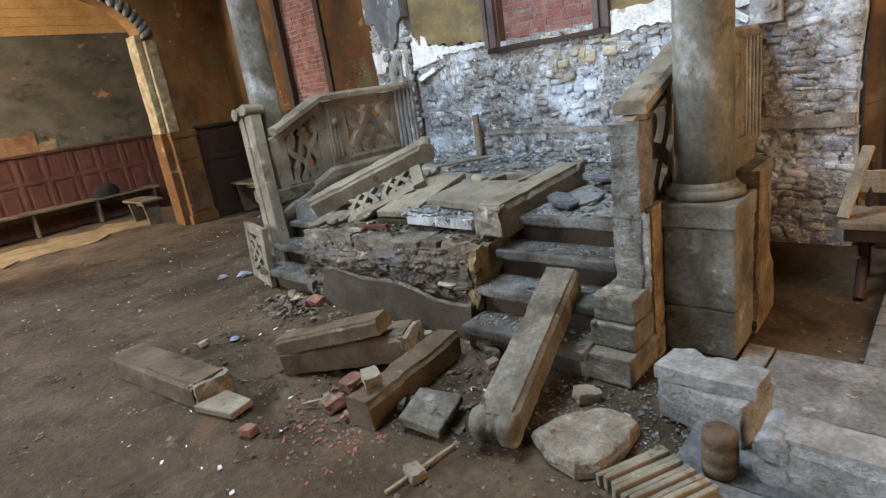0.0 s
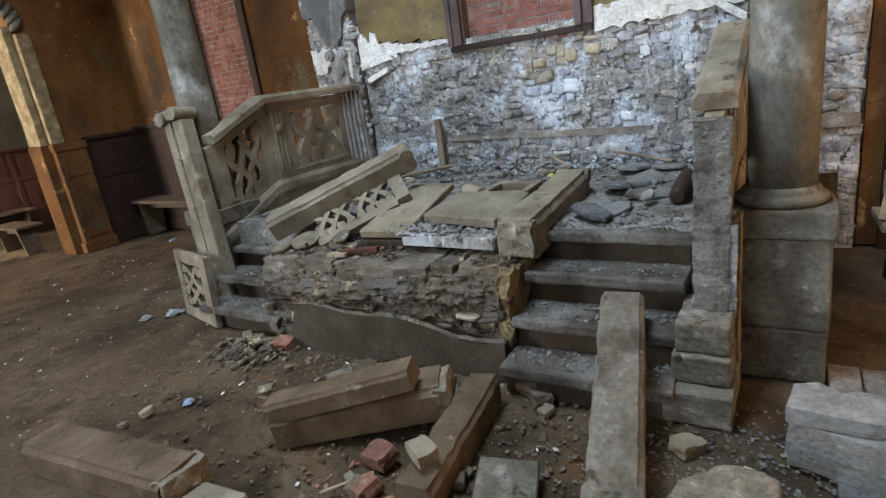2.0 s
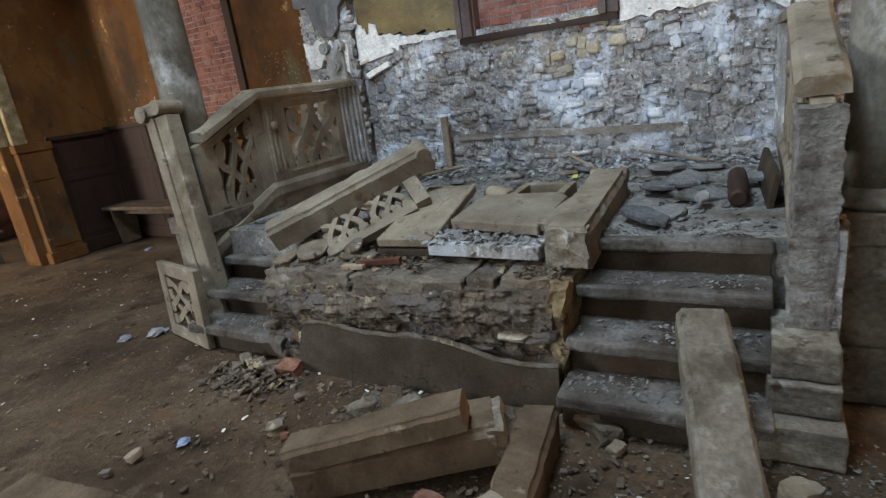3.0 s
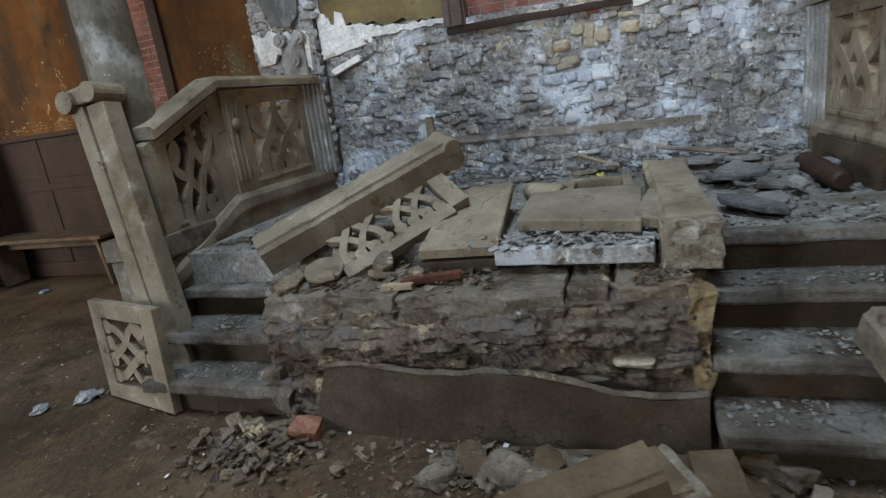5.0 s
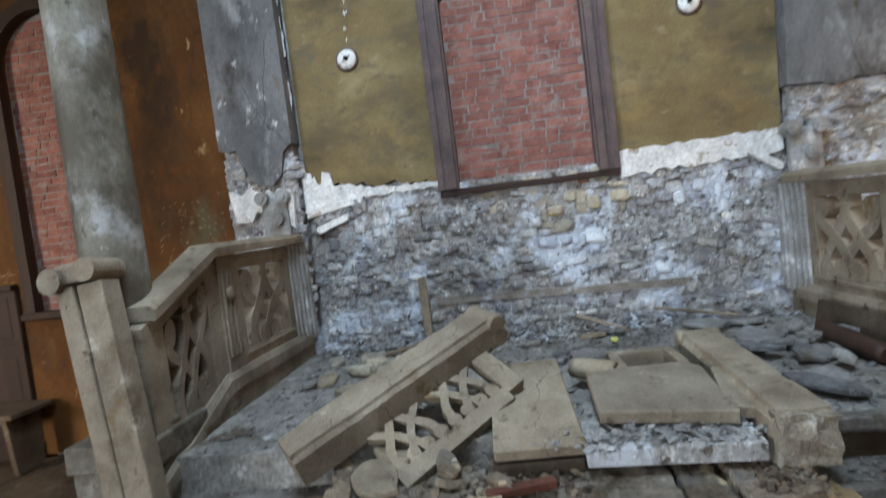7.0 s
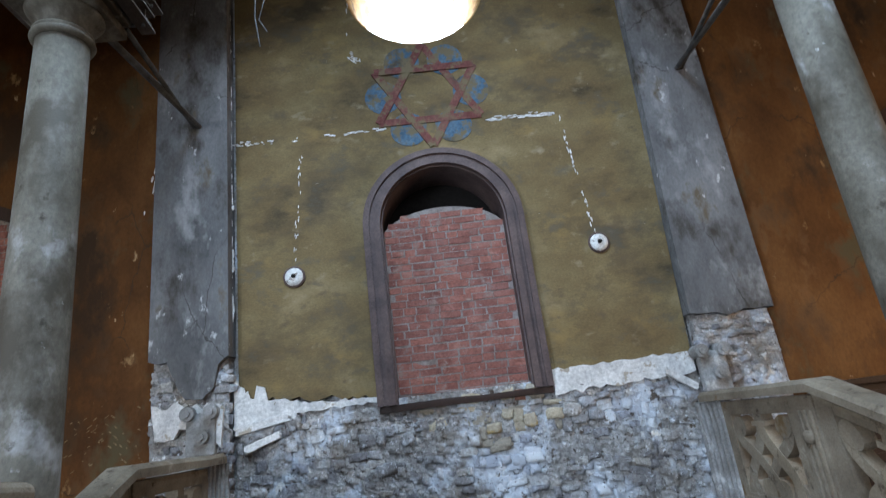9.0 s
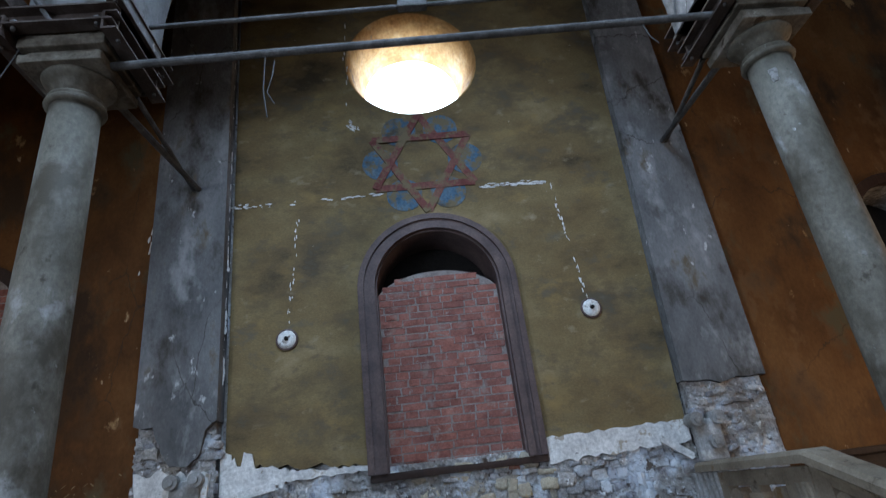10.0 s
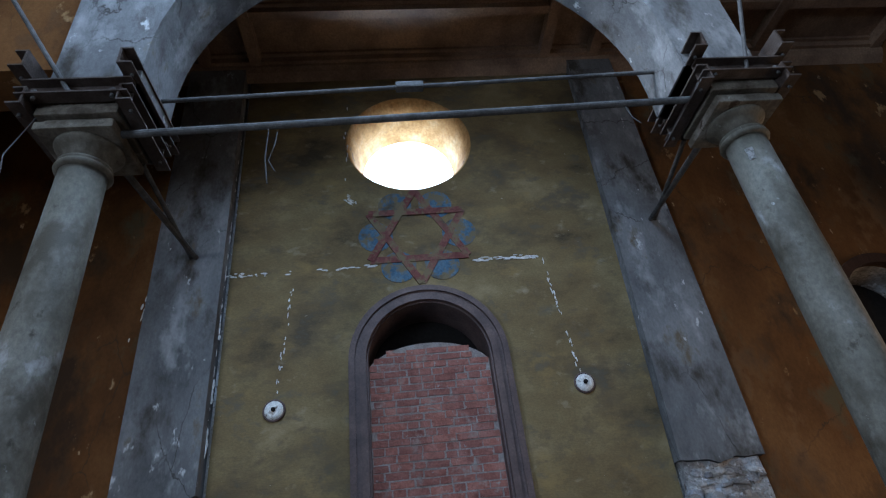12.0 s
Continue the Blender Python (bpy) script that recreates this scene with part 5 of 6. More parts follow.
lay_stones(block, "stone", front_stone, -0.78, 0.96, 0.24, 0.53, 2.085, 0.05, 0.15, 0.028, 0.062, 0.09, 8, keep=lambda y, z: math.sin(y * 7.0 + z * 20) > 0.55)
lay_stones(block, "stone", front_stone, 0.70, 1.00, 0.0, 0.25, 2.07, 0.06, 0.16, 0.05, 0.09, 0.12, 9)

def laid_bricks(parent, cy, half, z0, spring, rise_limit, x, seed):
    r = random.Random(seed)
    me = []
    for i in range(5):
        bm = box(-0.5, 0.5, -0.5, 0.5, -0.5, 0.5)
        bmesh.ops.subdivide_edges(bm, edges=bm.edges[:], cuts=1, use_grid_fill=True)
        for v in bm.verts:
            v.co += noise.noise_vector(v.co * 2.2 + Vector((i * 5 + seed, 0, 0))) * 0.045
        m = bpy.data.meshes.new("brick")
        bm.to_mesh(m)
        bm.free()
        m.materials.append(BRICK)
        me.append(m)
    z, row = z0 + 0.035, 0
    while z < spring + half:
        y = cy - half - (0.12 if row % 2 else 0.0) - r.random() * 0.03
        while y < cy + half:
            w = r.choice((0.175, 0.165, 0.18, 0.095, 0.085))
            a, b = max(y, cy - half + 0.004), min(y + w, cy + half - 0.004)
            m = (a + b) / 2
            if b - a > 0.03 and z < rise_limit(m - cy):
                ob = new("brick", me[r.randrange(5)])
                ob.parent = parent
                ob.matrix_basis = Matrix.Translation((x + r.uniform(-0.004, 0.004), m, z + r.gauss(0, 0.0022))) @ Euler((radians(r.gauss(0, 0.8)), 0, 0)).to_matrix().to_4x4() @ Matrix.Diagonal((0.06, b - a, 0.054 * r.uniform(0.86, 1.06), 1))
            y += w + r.uniform(0.007, 0.016)
        z += 0.0625
        row += 1


def niche_top(u):
    return 3.16 + 0.30 * math.sqrt(max(0.0, 1 - (u / 0.56) ** 2))


fill = thing("brick_infill", label="rough red brick infill with grey mortar closing the niche", category="brickwork", kind="structure")
bed = [(-0.515, SILL)] + [(-0.515 + 1.03 * i / 20, niche_top(-0.515 + 1.03 * i / 20) + 0.0) for i in range(21)] + [(0.515, SILL)]
part("mortar_bed", prism(bed, WALL + 0.0895, WALL + 0.20), BRICK_JOINT, fill, "grey cement mortar")
laid_bricks(fill, 0, 0.515, SILL, SPRING, lambda u: niche_top(u) - 0.03, WALL + 0.115, 4)
laid_bricks(bpy.data.objects["window_left"], 3.82, 0.435, 1.27, 3.33, lambda u: 3.33 + math.sqrt(max(0, 0.42 ** 2 - u * u)) - 0.02, WALL + 0.08, 7)

# ---- on the platform ----
def flag(name, pts, z0, z1, m, mat, label, category, group="", amount=0.004):
    bm = prism(pts, z0, z1, "z")
    bmesh.ops.bevel(bm, geom=bm.edges[:], offset=min(0.006, (z1 - z0) * 0.2), segments=1, affect="EDGES")
    ob = part(name, rubbed(bm, 0, amount, 9, z0 + len(pts)), mat)
    ob.matrix_basis = m
    return tagged(ob, label, category, group)


def poly(cx, cy, rx, ry, k, seed, jag=0.25):
    r = random.Random(seed)
    return [(cx + rx * math.cos(2 * math.pi * i / k) * r.uniform(1 - jag, 1), cy + ry * math.sin(2 * math.pi * i / k) * r.uniform(1 - jag, 1)) for i in range(k)]


flag("stone_board", [(0, -0.18), (0, 0.18), (0.74, 0.17), (0.75, -0.17)], -0.05, 0.0, pose(2.33, 0.13, 0.715, 0, -11.0, 3), CUT, "smooth flat stone board tilted on the rubble", "stone board", "loose slabs")
flag("stone_board", [(0, -0.28), (0.02, 0.24), (0.46, 0.26), (0.52, 0.05), (0.56, -0.20), (0.5, -0.27)], -0.055, 0.0, pose(2.42, -0.36, 0.785, 2, -4, -3), CUT, "broken stone board with holes lying on the rubble", "stone board", "loose slabs")
flag("stone_board", [(0, -0.05), (0, 0.05), (0.42, 0.04), (0.42, -0.05)], -0.05, 0.0, pose(2.44, -0.66, 0.78, 8, -4, -8), CUT, "narrow strip of stone beside the handrail", "stone strip", "loose slabs")
flag("white_edged_slab", [(0, -0.34), (0, 0.30), (0.30, 0.30), (0.30, -0.34)], -0.075, 0.0, pose(2.29, -0.34, 0.708, 0, 1, -2), MORTAR, "thick slab with whitewashed front edge", "slab", "loose slabs")
flag("white_edged_slab", [(0, -0.20), (0, 0.16), (0.28, 0.16), (0.28, -0.18)], -0.06, 0.0, pose(2.34, 0.16, 0.655, 0, 1, 3), SLATE, "thick grey slab on the broken masonry", "slab", "loose slabs")
flag("round_slab", poly(0, 0, 0.13, 0.10, 14, 3, 0.08), -0.025, 0.0, pose(2.31, 0.79, 0.655, 3, -10, 20), CUT, "flat rounded stone disc on the masonry edge", "stone disc")
for i, (x, y, s, a, t) in enumerate(((2.20, 0.92, 0.14, 10, 5), (2.22, 0.74, 0.10, 60, -8), (2.36, 0.50, 0.12, 20, 9), (2.28, 0.47, 0.10, 100, 14), (2.24, 0.30, 0.09, 40, -5), (2.48, 0.72, 0.15, 75, 10), (2.42, 0.95, 0.13, 15, 12))):
    flag("stone_shard", poly(0, 0, s, s * 0.55, 6, i, 0.35), -0.03, 0.0, pose(x, y, 0.635 + 0.02 * (i % 3), t, -t, a), CUT if i % 2 else RAW, "broken stone shard lying on the masonry", "stone shard", "stone shards")
tagged(part("wooden_strip", moved(rubbed(box(0, 0.26, -0.02, 0.02, 0, 0.03, 0.003), 2, 0.002, 9), pose(2.16, 0.34, 0.61, 4, -3, -78)), REDWOOD), "red-brown strip of broken wood on the masonry", "wooden strip")
tagged(part("wooden_strip", moved(rubbed(box(0, 0.14, -0.02, 0.02, 0, 0.025, 0.003), 2, 0.002, 9), pose(2.12, 0.42, 0.605, 0, 0, -84)), OLDWOOD), "short strip of grey broken wood", "wooden strip")

def fallen_tracery():
    u = Vector((0.604, -0.725, 0.332)).normalized()
    v = Vector((-0.55, -0.10, 0.83)).cross(u).normalized()
    m = Matrix((u, v.cross(u), v)).transposed().to_4x4()
    m.translation = (2.36, 0.72, 0.615)
    p = thing("broken_tracery", m, "broken pierced stone tracery half buried under the handrail", "carved slab")
    tracery(p, 0.62, 0.34, 0.045, Matrix.Identity(4), 2)
    part("frame_bar", box(0.62, 0.72, -0.03, 0.03, -0.04, 0.36, 0.006), CUT, p)
    part("frame_bar", box(0.0, 0.62, -0.03, 0.03, -0.08, 0.0, 0.006), CUT, p)
    return p


fallen_tracery()
trough = thing("stone_trough", pose(2.96, -0.45, DECK, 0, 0, 2), "shallow dark stone trough with a rolled stone edge", "stone trough")
part("side", box(0, 0.30, 0.12, 0.17, 0, 0.13, 0.008), CUT, trough)
part("side", box(0, 0.30, -0.17, -0.12, 0, 0.13, 0.008), CUT, trough)
part("back", box(0.24, 0.30, -0.12, 0.12, 0, 0.13, 0.008), CUT, trough)
part("bottom", box(0.01, 0.24, -0.12, 0.12, 0, 0.02), SLATE, trough)
part("rolled_edge", moved(lathe([(0.045, 0), (0.055, 0.02), (0.055, 0.20), (0.045, 0.24)], 18), pose(0.02, 0.17, 0.10, 0, 90, 55)), CUT, trough, "rounded scroll piece")
rs = random.Random(21)
for i in range(17):
    x, y = rs.uniform(2.62, 4.1), rs.uniform(-1.62, -0.98)
    s = rs.uniform(0.09, 0.27)
    flag("slate_shard", poly(0, 0, s, s * rs.uniform(0.4, 0.7), 6, i + 30, 0.35), -0.028, 0.0, pose(x, y, DECK + 0.03 + 0.015 * (i % 4), rs.uniform(-7, 7), rs.uniform(-7, 7), rs.uniform(0, 180)), DECKDUST if i % 3 else DUSTY,
         "broken flat paving shard on the platform", "paving shard", "paving shards")
for i in range(14):
    x, y = rs.uniform(3.1, 4.2), rs.uniform(-0.5, 1.5)
    s = rs.uniform(0.06, 0.17)
    flag("paving_shard", poly(0, 0, s, s * rs.uniform(0.5, 0.8), 6, i + 60, 0.35), -0.03, 0.0, pose(x, y, DECK + 0.03 + 0.012 * (i % 3), rs.uniform(-8, 8), rs.uniform(-8, 8), rs.uniform(0, 180)), DECKDUST if i % 3 else CUT,
         "broken flat paving shard on the platform", "paving shard", "paving shards")
tagged(part("dark_log", moved(lathe([(0.035, 0), (0.05, 0.03), (0.055, 0.3), (0.05, 0.52), (0.03, 0.55)], 16), pose(3.02, -1.52, DECK + 0.055, 0, 88, 2)), DARKWOOD), "dark fallen wooden roller against the railing", "wooden roller")
tagged(part("dark_board", rubbed(moved(box(0, 0.85, -0.015, 0.015, 0, 0.18, 0.004), pose(3.0, -1.66, DECK, 12, 0, 3)), 2, 0.004, 6), SLATE), "dark board leaning on the foot of the railing", "board")
stick = thing("post_stub", pose(4.40, 0.88, DECK, 0, 0, 5), "thin weathered wooden post against the rubble wall", "post")
part("post", rubbed(box(-0.025, 0.025, -0.03, 0.03, 0, 0.52, 0.005), 3, 0.005, 9), OLDWOOD, stick)
for i, (a, b, r) in enumerate((((4.05, -0.55, 0.74), (4.40, -0.25, 0.80), 0.012), ((3.95, 1.2, 0.73), (4.3, 0.7, 0.77), 0.016), ((4.2, -1.3, 0.74), (4.42, -0.8, 0.80), 0.012))):
    tagged(part("stick", rod(a, b, r, 7), OLDWOOD), "dry broken stick lying in the rubble", "stick", "sticks")

# ---- pier at the foot of the right stairs ----
pier = thing("broken_pier", label="broken stone pier at the foot of the stairs", category="pier", kind="structure")
part("footing", rubbed(box(1.90, 2.36, -1.90, -1.62, 0.0, 0.15, 0.01), 6, 0.007, 17, 1), PEDESTAL, pier)
part("lower_course", rubbed(box(1.99, 2.36, -1.885, -1.645, 0.152, 0.285, 0.01), 6, 0.007, 17, 2), PEDESTAL, pier)
part("upper_course", rubbed(box(2.02, 2.36, -1.88, -1.66, 0.288, 0.425, 0.01), 6, 0.007, 17, 3), PEDESTAL, pier)
post = rubbed(box(2.19, 2.36, -1.855, -1.715, 0.42, 1.275), 0)
bmesh.ops.subdivide_edges(post, edges=[e for e in post.edges if abs((e.verts[0].co - e.verts[1].co).z) > 0.5], cuts=22, use_grid_fill=True)
part("broken_post", rubbed(post, 3, 0.012, 17, 7), POSTSTONE, pier, "rough broken core of the fallen newel")
part("broken_edge", rubbed(box(2.24, 2.36, -1.897, -1.877, 0.0, 0.84), 12, 0.008, 23, 4), OCHRE, pier, "ochre broken edge")
part("cement_skin", rubbed(box(2.20, 2.28, -1.888, -1.852, 0.40, 0.82), 4, 0.012, 9, 6), MORTAR, pier, "grey-white strip of plaster")

# rough pieces behind the pedestal, in orange light
structure(part("broken_cheek", rubbed(prism([(2.72, 0.0), (3.15, 0.0), (2.98, 0.52), (2.90, 0.86), (2.74, 0.92)], -2.26, -2.02, "y"), 4, 0.02, 7, 3), OCHRE), "broken ochre side wall of the platform", "masonry")

# ---- stones and beams on the floor ----
fallen("stone_beam", (0.60, 1.13, 0.155), (0.70, 0.14, 0.150), 0.24, 0.155, "cut stone beam with a raw broken end on the dirt", "stone beam", 0, 0, EARTH, group="stone beams", raw_ends=(1,))
flag("flat_slab", [(0, 0), (0.10, -0.30), (0.24, -0.27), (0.20, -0.02)], 0, 0.045, pose(0.56, 0.10, 0.0, 0, -4, -5), CUT, "flat chipped grey stone slab on the dirt", "slab", "loose slabs")
fallen("stone_beam", (1.20, 0.06, 0.155), (1.57, -0.68, 0.250), 0.25, 0.165, "thick moulded stone beam lying on the dirt", "stone beam", 0, 0, EARTH, group="stone beams", raw_ends=(1,))
fallen("stone_beam", (1.16, 0.07, 0.215), (1.44, -0.62, 0.378), 0.16, 0.10, "slim stone beam stacked on a thicker one", "stone beam", 0, 0, EARTH, group="stone beams")
fallen("stone_beam", (0.97, -0.90, 0.155), (1.78, -0.80, 0.165), 0.17, 0.16, "weathered stone beam half sunk in rubble", "stone beam", 0, 0, EARTH, group="stone beams", amount=0.008)
flag("flat_slab", [(0, 0), (0.30, 0.02), (0.28, 0.26), (0.03, 0.24)], 0, 0.05, pose(1.08, -1.34, 0.012, 5, -3, 14), PEDESTAL, "flat stone slab leaning on the fallen handrail", "slab", "loose slabs")
def rough_slab(name, pts, h, m, mat, label, category, seed, amp=0.012):
    """A broken slab with an uneven top, from its outline."""
    cx, cy = sum(p[0] for p in pts) / len(pts), sum(p[1] for p in pts) / len(pts)
    line = []
    for (a, b), (c, d) in zip(pts, pts[1:] + pts[:1]):
        for i in range(4):
            line.append((a + (c - a) * i / 4, b + (d - b) * i / 4))
    bm = bmesh.new()
    off = Vector((seed, seed * 1.7, 0))
    rings = []
    for f, z in ((1.0, 0.0), (1.03, h * 0.5), (0.97, h * 0.92), (0.88, h), (0.7, h * 1.03), (0.45, h), (0.2, h * 1.02)):
        ring = []
        for x, y in line:
            p = Vector((cx + (x - cx) * f, cy + (y - cy) * f, z))
            if z > 0:
                p += noise.noise_vector(p * 14 + off) * amp + noise.noise_vector(p * 40 + off) * amp * 0.5
            ring.append(bm.verts.new(p))
        rings.append(ring)
    k = len(line)
    for r0, r1 in zip(rings, rings[1:]):
        for i in range(k):
            bm.faces.new((r0[i], r0[(i + 1) % k], r1[(i + 1) % k], r1[i]))
    bm.faces.new(rings[-1])
    bmesh.ops.recalc_face_normals(bm, faces=bm.faces[:])
    ob = part(name, bm, mat)
    ob.matrix_basis = m
    return tagged(ob, label, category)


rough_slab("rough_slab", [(1.29, -1.72), (1.21, -1.84), (1.18, -1.98), (1.24, -2.06), (1.40, -2.09), (1.58, -2.08), (1.61, -1.97), (1.58, -1.87), (1.45, -1.76)], 0.075, pose(0, 0, 0), BROKEN, "rough broken slab crusted with mortar", "slab", 3)
reeds = thing("reeded_block", pose(1.20, -2.06, 0.0, 0, 0, -27), "reeded stone block lying on the floor", "reeded block")
for i in range(9):
    part("reed", rubbed(box(0.012 * (i % 3), 0.33 - 0.01 * (i % 2), -0.034 * i - 0.025, -0.034 * i, 0.0, 0.055 + 0.01 * (i % 2), 0.008), 1, 0.004, 9, i), CUT, reeds)
cap = thing("capital_fragment", pose(1.79, -2.13, 0, 0, 0, -14), "white-dusted carved capital fragment on the floor", "carved stone")
part("block", rubbed(box(-0.04, 0.22, -0.35, 0.03, 0.0, 0.20, 0.01), 6, 0.008, 12, 2), DUSTY, cap)
part("top_slab", rubbed(prism([(-0.06, 0.03), (0.12, 0.05), (0.17, -0.02), (0.13, -0.10), (0.17, -0.15), (0.20, -0.34), (0.03, -0.37), (-0.02, -0.2)], 0.203, 0.265, "z"), 2, 0.006, 8, 3), DUSTY, cap, "notched carved top slab")
drum = thing("turned_stub", pose(1.50, -2.43, 0), "short turned stone baluster stub standing upright", "baluster")
part("turned_body", lathe([(0.058, 0), (0.066, 0.02), (0.066, 0.055), (0.055, 0.066), (0.066, 0.078), (0.066, 0.125), (0.055, 0.136), (0.064, 0.148), (0.064, 0.19), (0.05, 0.20)], 20), EARTH, drum)
fallen("fallen_handrail", (1.60, -3.58, 0.205), (1.62, -2.53, 0.21), 0.21, 0.20, "heavy pale fallen stone handrail with scroll end near the column", "handrail", 0.065, 0, DUSTY, group="fallen handrails")

rf = random.Random(5)
spots = [(1.10, -0.88, 0.19, 0.09, CUT_M), (0.62, -0.40, 0.0, 0.07, RED_M), (1.02, -0.62, 0.0, 0.09, RED_M), (1.20, -0.56, 0.0, 0.12, RED_M), (1.00, -0.78, 0.0, 0.06, RED_M), (1.93, 0.80, 0.0, 0.11, RED_M), (1.95, -0.96, 0.0, 0.12, CUT_M),
         (1.87, -1.06, 0.0, 0.10, RAW_M), (1.72, -1.75, 0.0, 0.095, CUT_M), (1.55, -1.98, 0.0, 0.12, WARM_M), (1.50, -0.30, 0.0, 0.10, CUT_M), (1.62, -0.42, 0.0, 0.13, CUT_M), (1.72, -0.26, 0.0, 0.11, RAW_M), (1.80, -0.52, 0.0, 0.12, CUT_M)]
for i in range(16):
    spots.append((rf.uniform(0.7, 1.9), rf.uniform(-1.4, 1.1), 0.0, rf.uniform(0.03, 0.08), rf.choice((RAW_M, CUT_M, RED_M, RAW_M))))
for i in range(7):
    spots.append((1.86 + rf.gauss(0, 0.08), rf.uniform(0.65, 1.35), 0.0, rf.uniform(0.03, 0.075), rf.choice((RAW_M, RAW_M, CUT_M))))
for x, y, z, s, ms in spots:
    ob = new("brick_piece" if ms is RED_M else "loose_stone", ms[rf.randrange(len(ms))])
    ob.matrix_basis = Matrix.Translation((x, y, z + s * 0.26)) @ Euler((rf.uniform(-0.2, 0.2), rf.uniform(-0.2, 0.2), rf.uniform(0, 6))).to_matrix().to_4x4() @ Matrix.Diagonal((s * 1.25, s * 0.95, s * 0.62, 1))
    if ms is RED_M:
        tagged(ob, "broken red brick piece on the floor", "brick", "broken bricks")
    else:
        tagged(ob, "loose broken stone lying in the rubble", "stone", "loose stones")
for a, b in (((0.70, -1.37, 0.012), (1.09, -1.42, 0.014)), ((1.1, -0.6, 0.03), (0.92, -0.45, 0.02))):
    tagged(part("stick", rod(a, b, 0.009, 6), OLDWOOD), "dry broken stick lying in the rubble", "stick", "sticks")

for i, (x, y, q, a, t) in enumerate(((1.84, 0.02, 0.11, 20, 5), (1.78, -0.12, 0.13, 70, -6), (1.82, -0.27, 0.09, 10, 8), (1.74, 0.12, 0.10, 130, -4), (1.80, -0.52, 0.12, 45, 7), (1.70, -0.30, 0.12, 95, 4))):
    rough_slab("broken_slab", poly(0, 0, q, q * 0.7, 7, i + 90, 0.3), 0.035 + 0.012 * (i % 3), pose(x, y, 0.004, t, -t, a), COURSE if i % 2 else EARTH, "broken slab piece before the dark facing slab", "slab", i + 2.5, 0.007)

# ---- litter ----
def crumpled(name, x, y, z, s, mat, label, category, seed):
    bm = bmesh.new()
    bmesh.ops.create_icosphere(bm, subdivisions=3, radius=1.0)
    off = Vector((seed, seed * 2.0, 0))
    for v in bm.verts:
        k = v.co + noise.noise_vector(v.co * 2.3 + off) * 0.55
        v.co = Vector((k.x * s, k.y * s * 0.7, max(-0.25, k.z) * s * 0.45))
    return tagged(part(name, moved(bm, Matrix.Translation((x, y, z + s * 0.11))), mat), label, category)


PAPER = material("grey_white_paper", [(0.22, 0.22, 0.23), (0.34, 0.34, 0.35)], 30.0, 80, 0.8, 0.3)
BLUEBAG = material("pale_blue_plastic", [(0.20, 0.26, 0.40), (0.32, 0.38, 0.52)], 30.0, 80, 0.4, 0.2)
YELLOWBIT = material("yellow_green_plastic", [(0.45, 0.48, 0.06), (0.60, 0.60, 0.20)], 30.0, 80, 0.4, 0.1)
crumpled("crumpled_paper", 2.12, 2.34, 0.0, 0.07, PAPER, "crumpled greyish paper on the dirt floor", "paper", 1)
crumpled("crumpled_paper", 1.98, 2.52, 0.0, 0.05, PAPER, "small crumpled paper on the dirt floor", "paper", 2)
crumpled("plastic_scrap", 1.22, 0.86, 0.0, 0.035, BLUEBAG, "pale blue plastic scrap on the dirt", "plastic", 3)
crumpled("plastic_scrap", 3.92, -0.42, DECK + 0.02, 0.035, YELLOWBIT, "yellow-green plastic scrap on the platform", "plastic", 4)
crumpled("plastic_scrap", 3.9, 5.0, 0.0, 0.05, BLUEBAG, "pale blue plastic scrap by the bench", "plastic", 5)
for i in range(9):
    ob = new("plaster_lump", WARM_M[i % 6])
    q = rf.uniform(0.05, 0.13)
    ob.matrix_basis = Matrix.Translation((rf.uniform(3.5, 4.0), rf.uniform(1.0, 1.5), DECK + q * 0.25)) @ Euler((0.2, 0.1, rf.uniform(0, 6))).to_matrix().to_4x4() @ Matrix.Diagonal((q * 1.3, q, q * 0.6, 1))
    tagged(ob, "yellowish lump of fallen plaster on the platform", "plaster lump", "plaster lumps")

# ---- bench with curved iron legs beside the pilaster ----
def garden_bench():
    b = thing("old_bench", pose(3.42, -2.52, 0, 0, 0, -88), "dusty wooden bench with curved dark legs", "bench")
    part("seat", rubbed(box(0, 1.3, -0.02, 0.40, 0.43, 0.475, 0.008), 2, 0.003, 6), OLDWOOD, b)
    part("apron", box(0.03, 1.27, -0.012, 0.02, 0.36, 0.428, 0.006), DARKWOOD, b)
    part("back_board", box(0.05, 1.28, 0.38, 0.41, 0.56, 0.70, 0.006), OLDWOOD, b)
    for u in (0.12, 1.15):
        pts = [(u, 0.04 + 0.11 * math.sin(i / 9 * math.pi * 1.15), 0.36 - 0.36 * i / 9) for i in range(10)]
        part("leg", tube(pts, 0.028, 8), DARKWOOD, b, "curved dark leg")
        part("leg", tube([(u, 0.36, 0.42), (u, 0.40, 0.2), (u, 0.44, 0.0)], 0.026, 8), DARKWOOD, b)
        part("back_post", tube([(u, 0.38, 0.43), (u, 0.42, 0.75)], 0.022, 8), DARKWOOD, b)
    part("loose_arm", rubbed(moved(box(0, 0.46, -0.03, 0.03, 0, 0.028, 0.004), pose(0.02, 0.05, 0.48, 0, -56, 70)), 1, 0.002, 8), OLDWOOD, b, "broken arm board standing askew")
    return b


garden_bench()

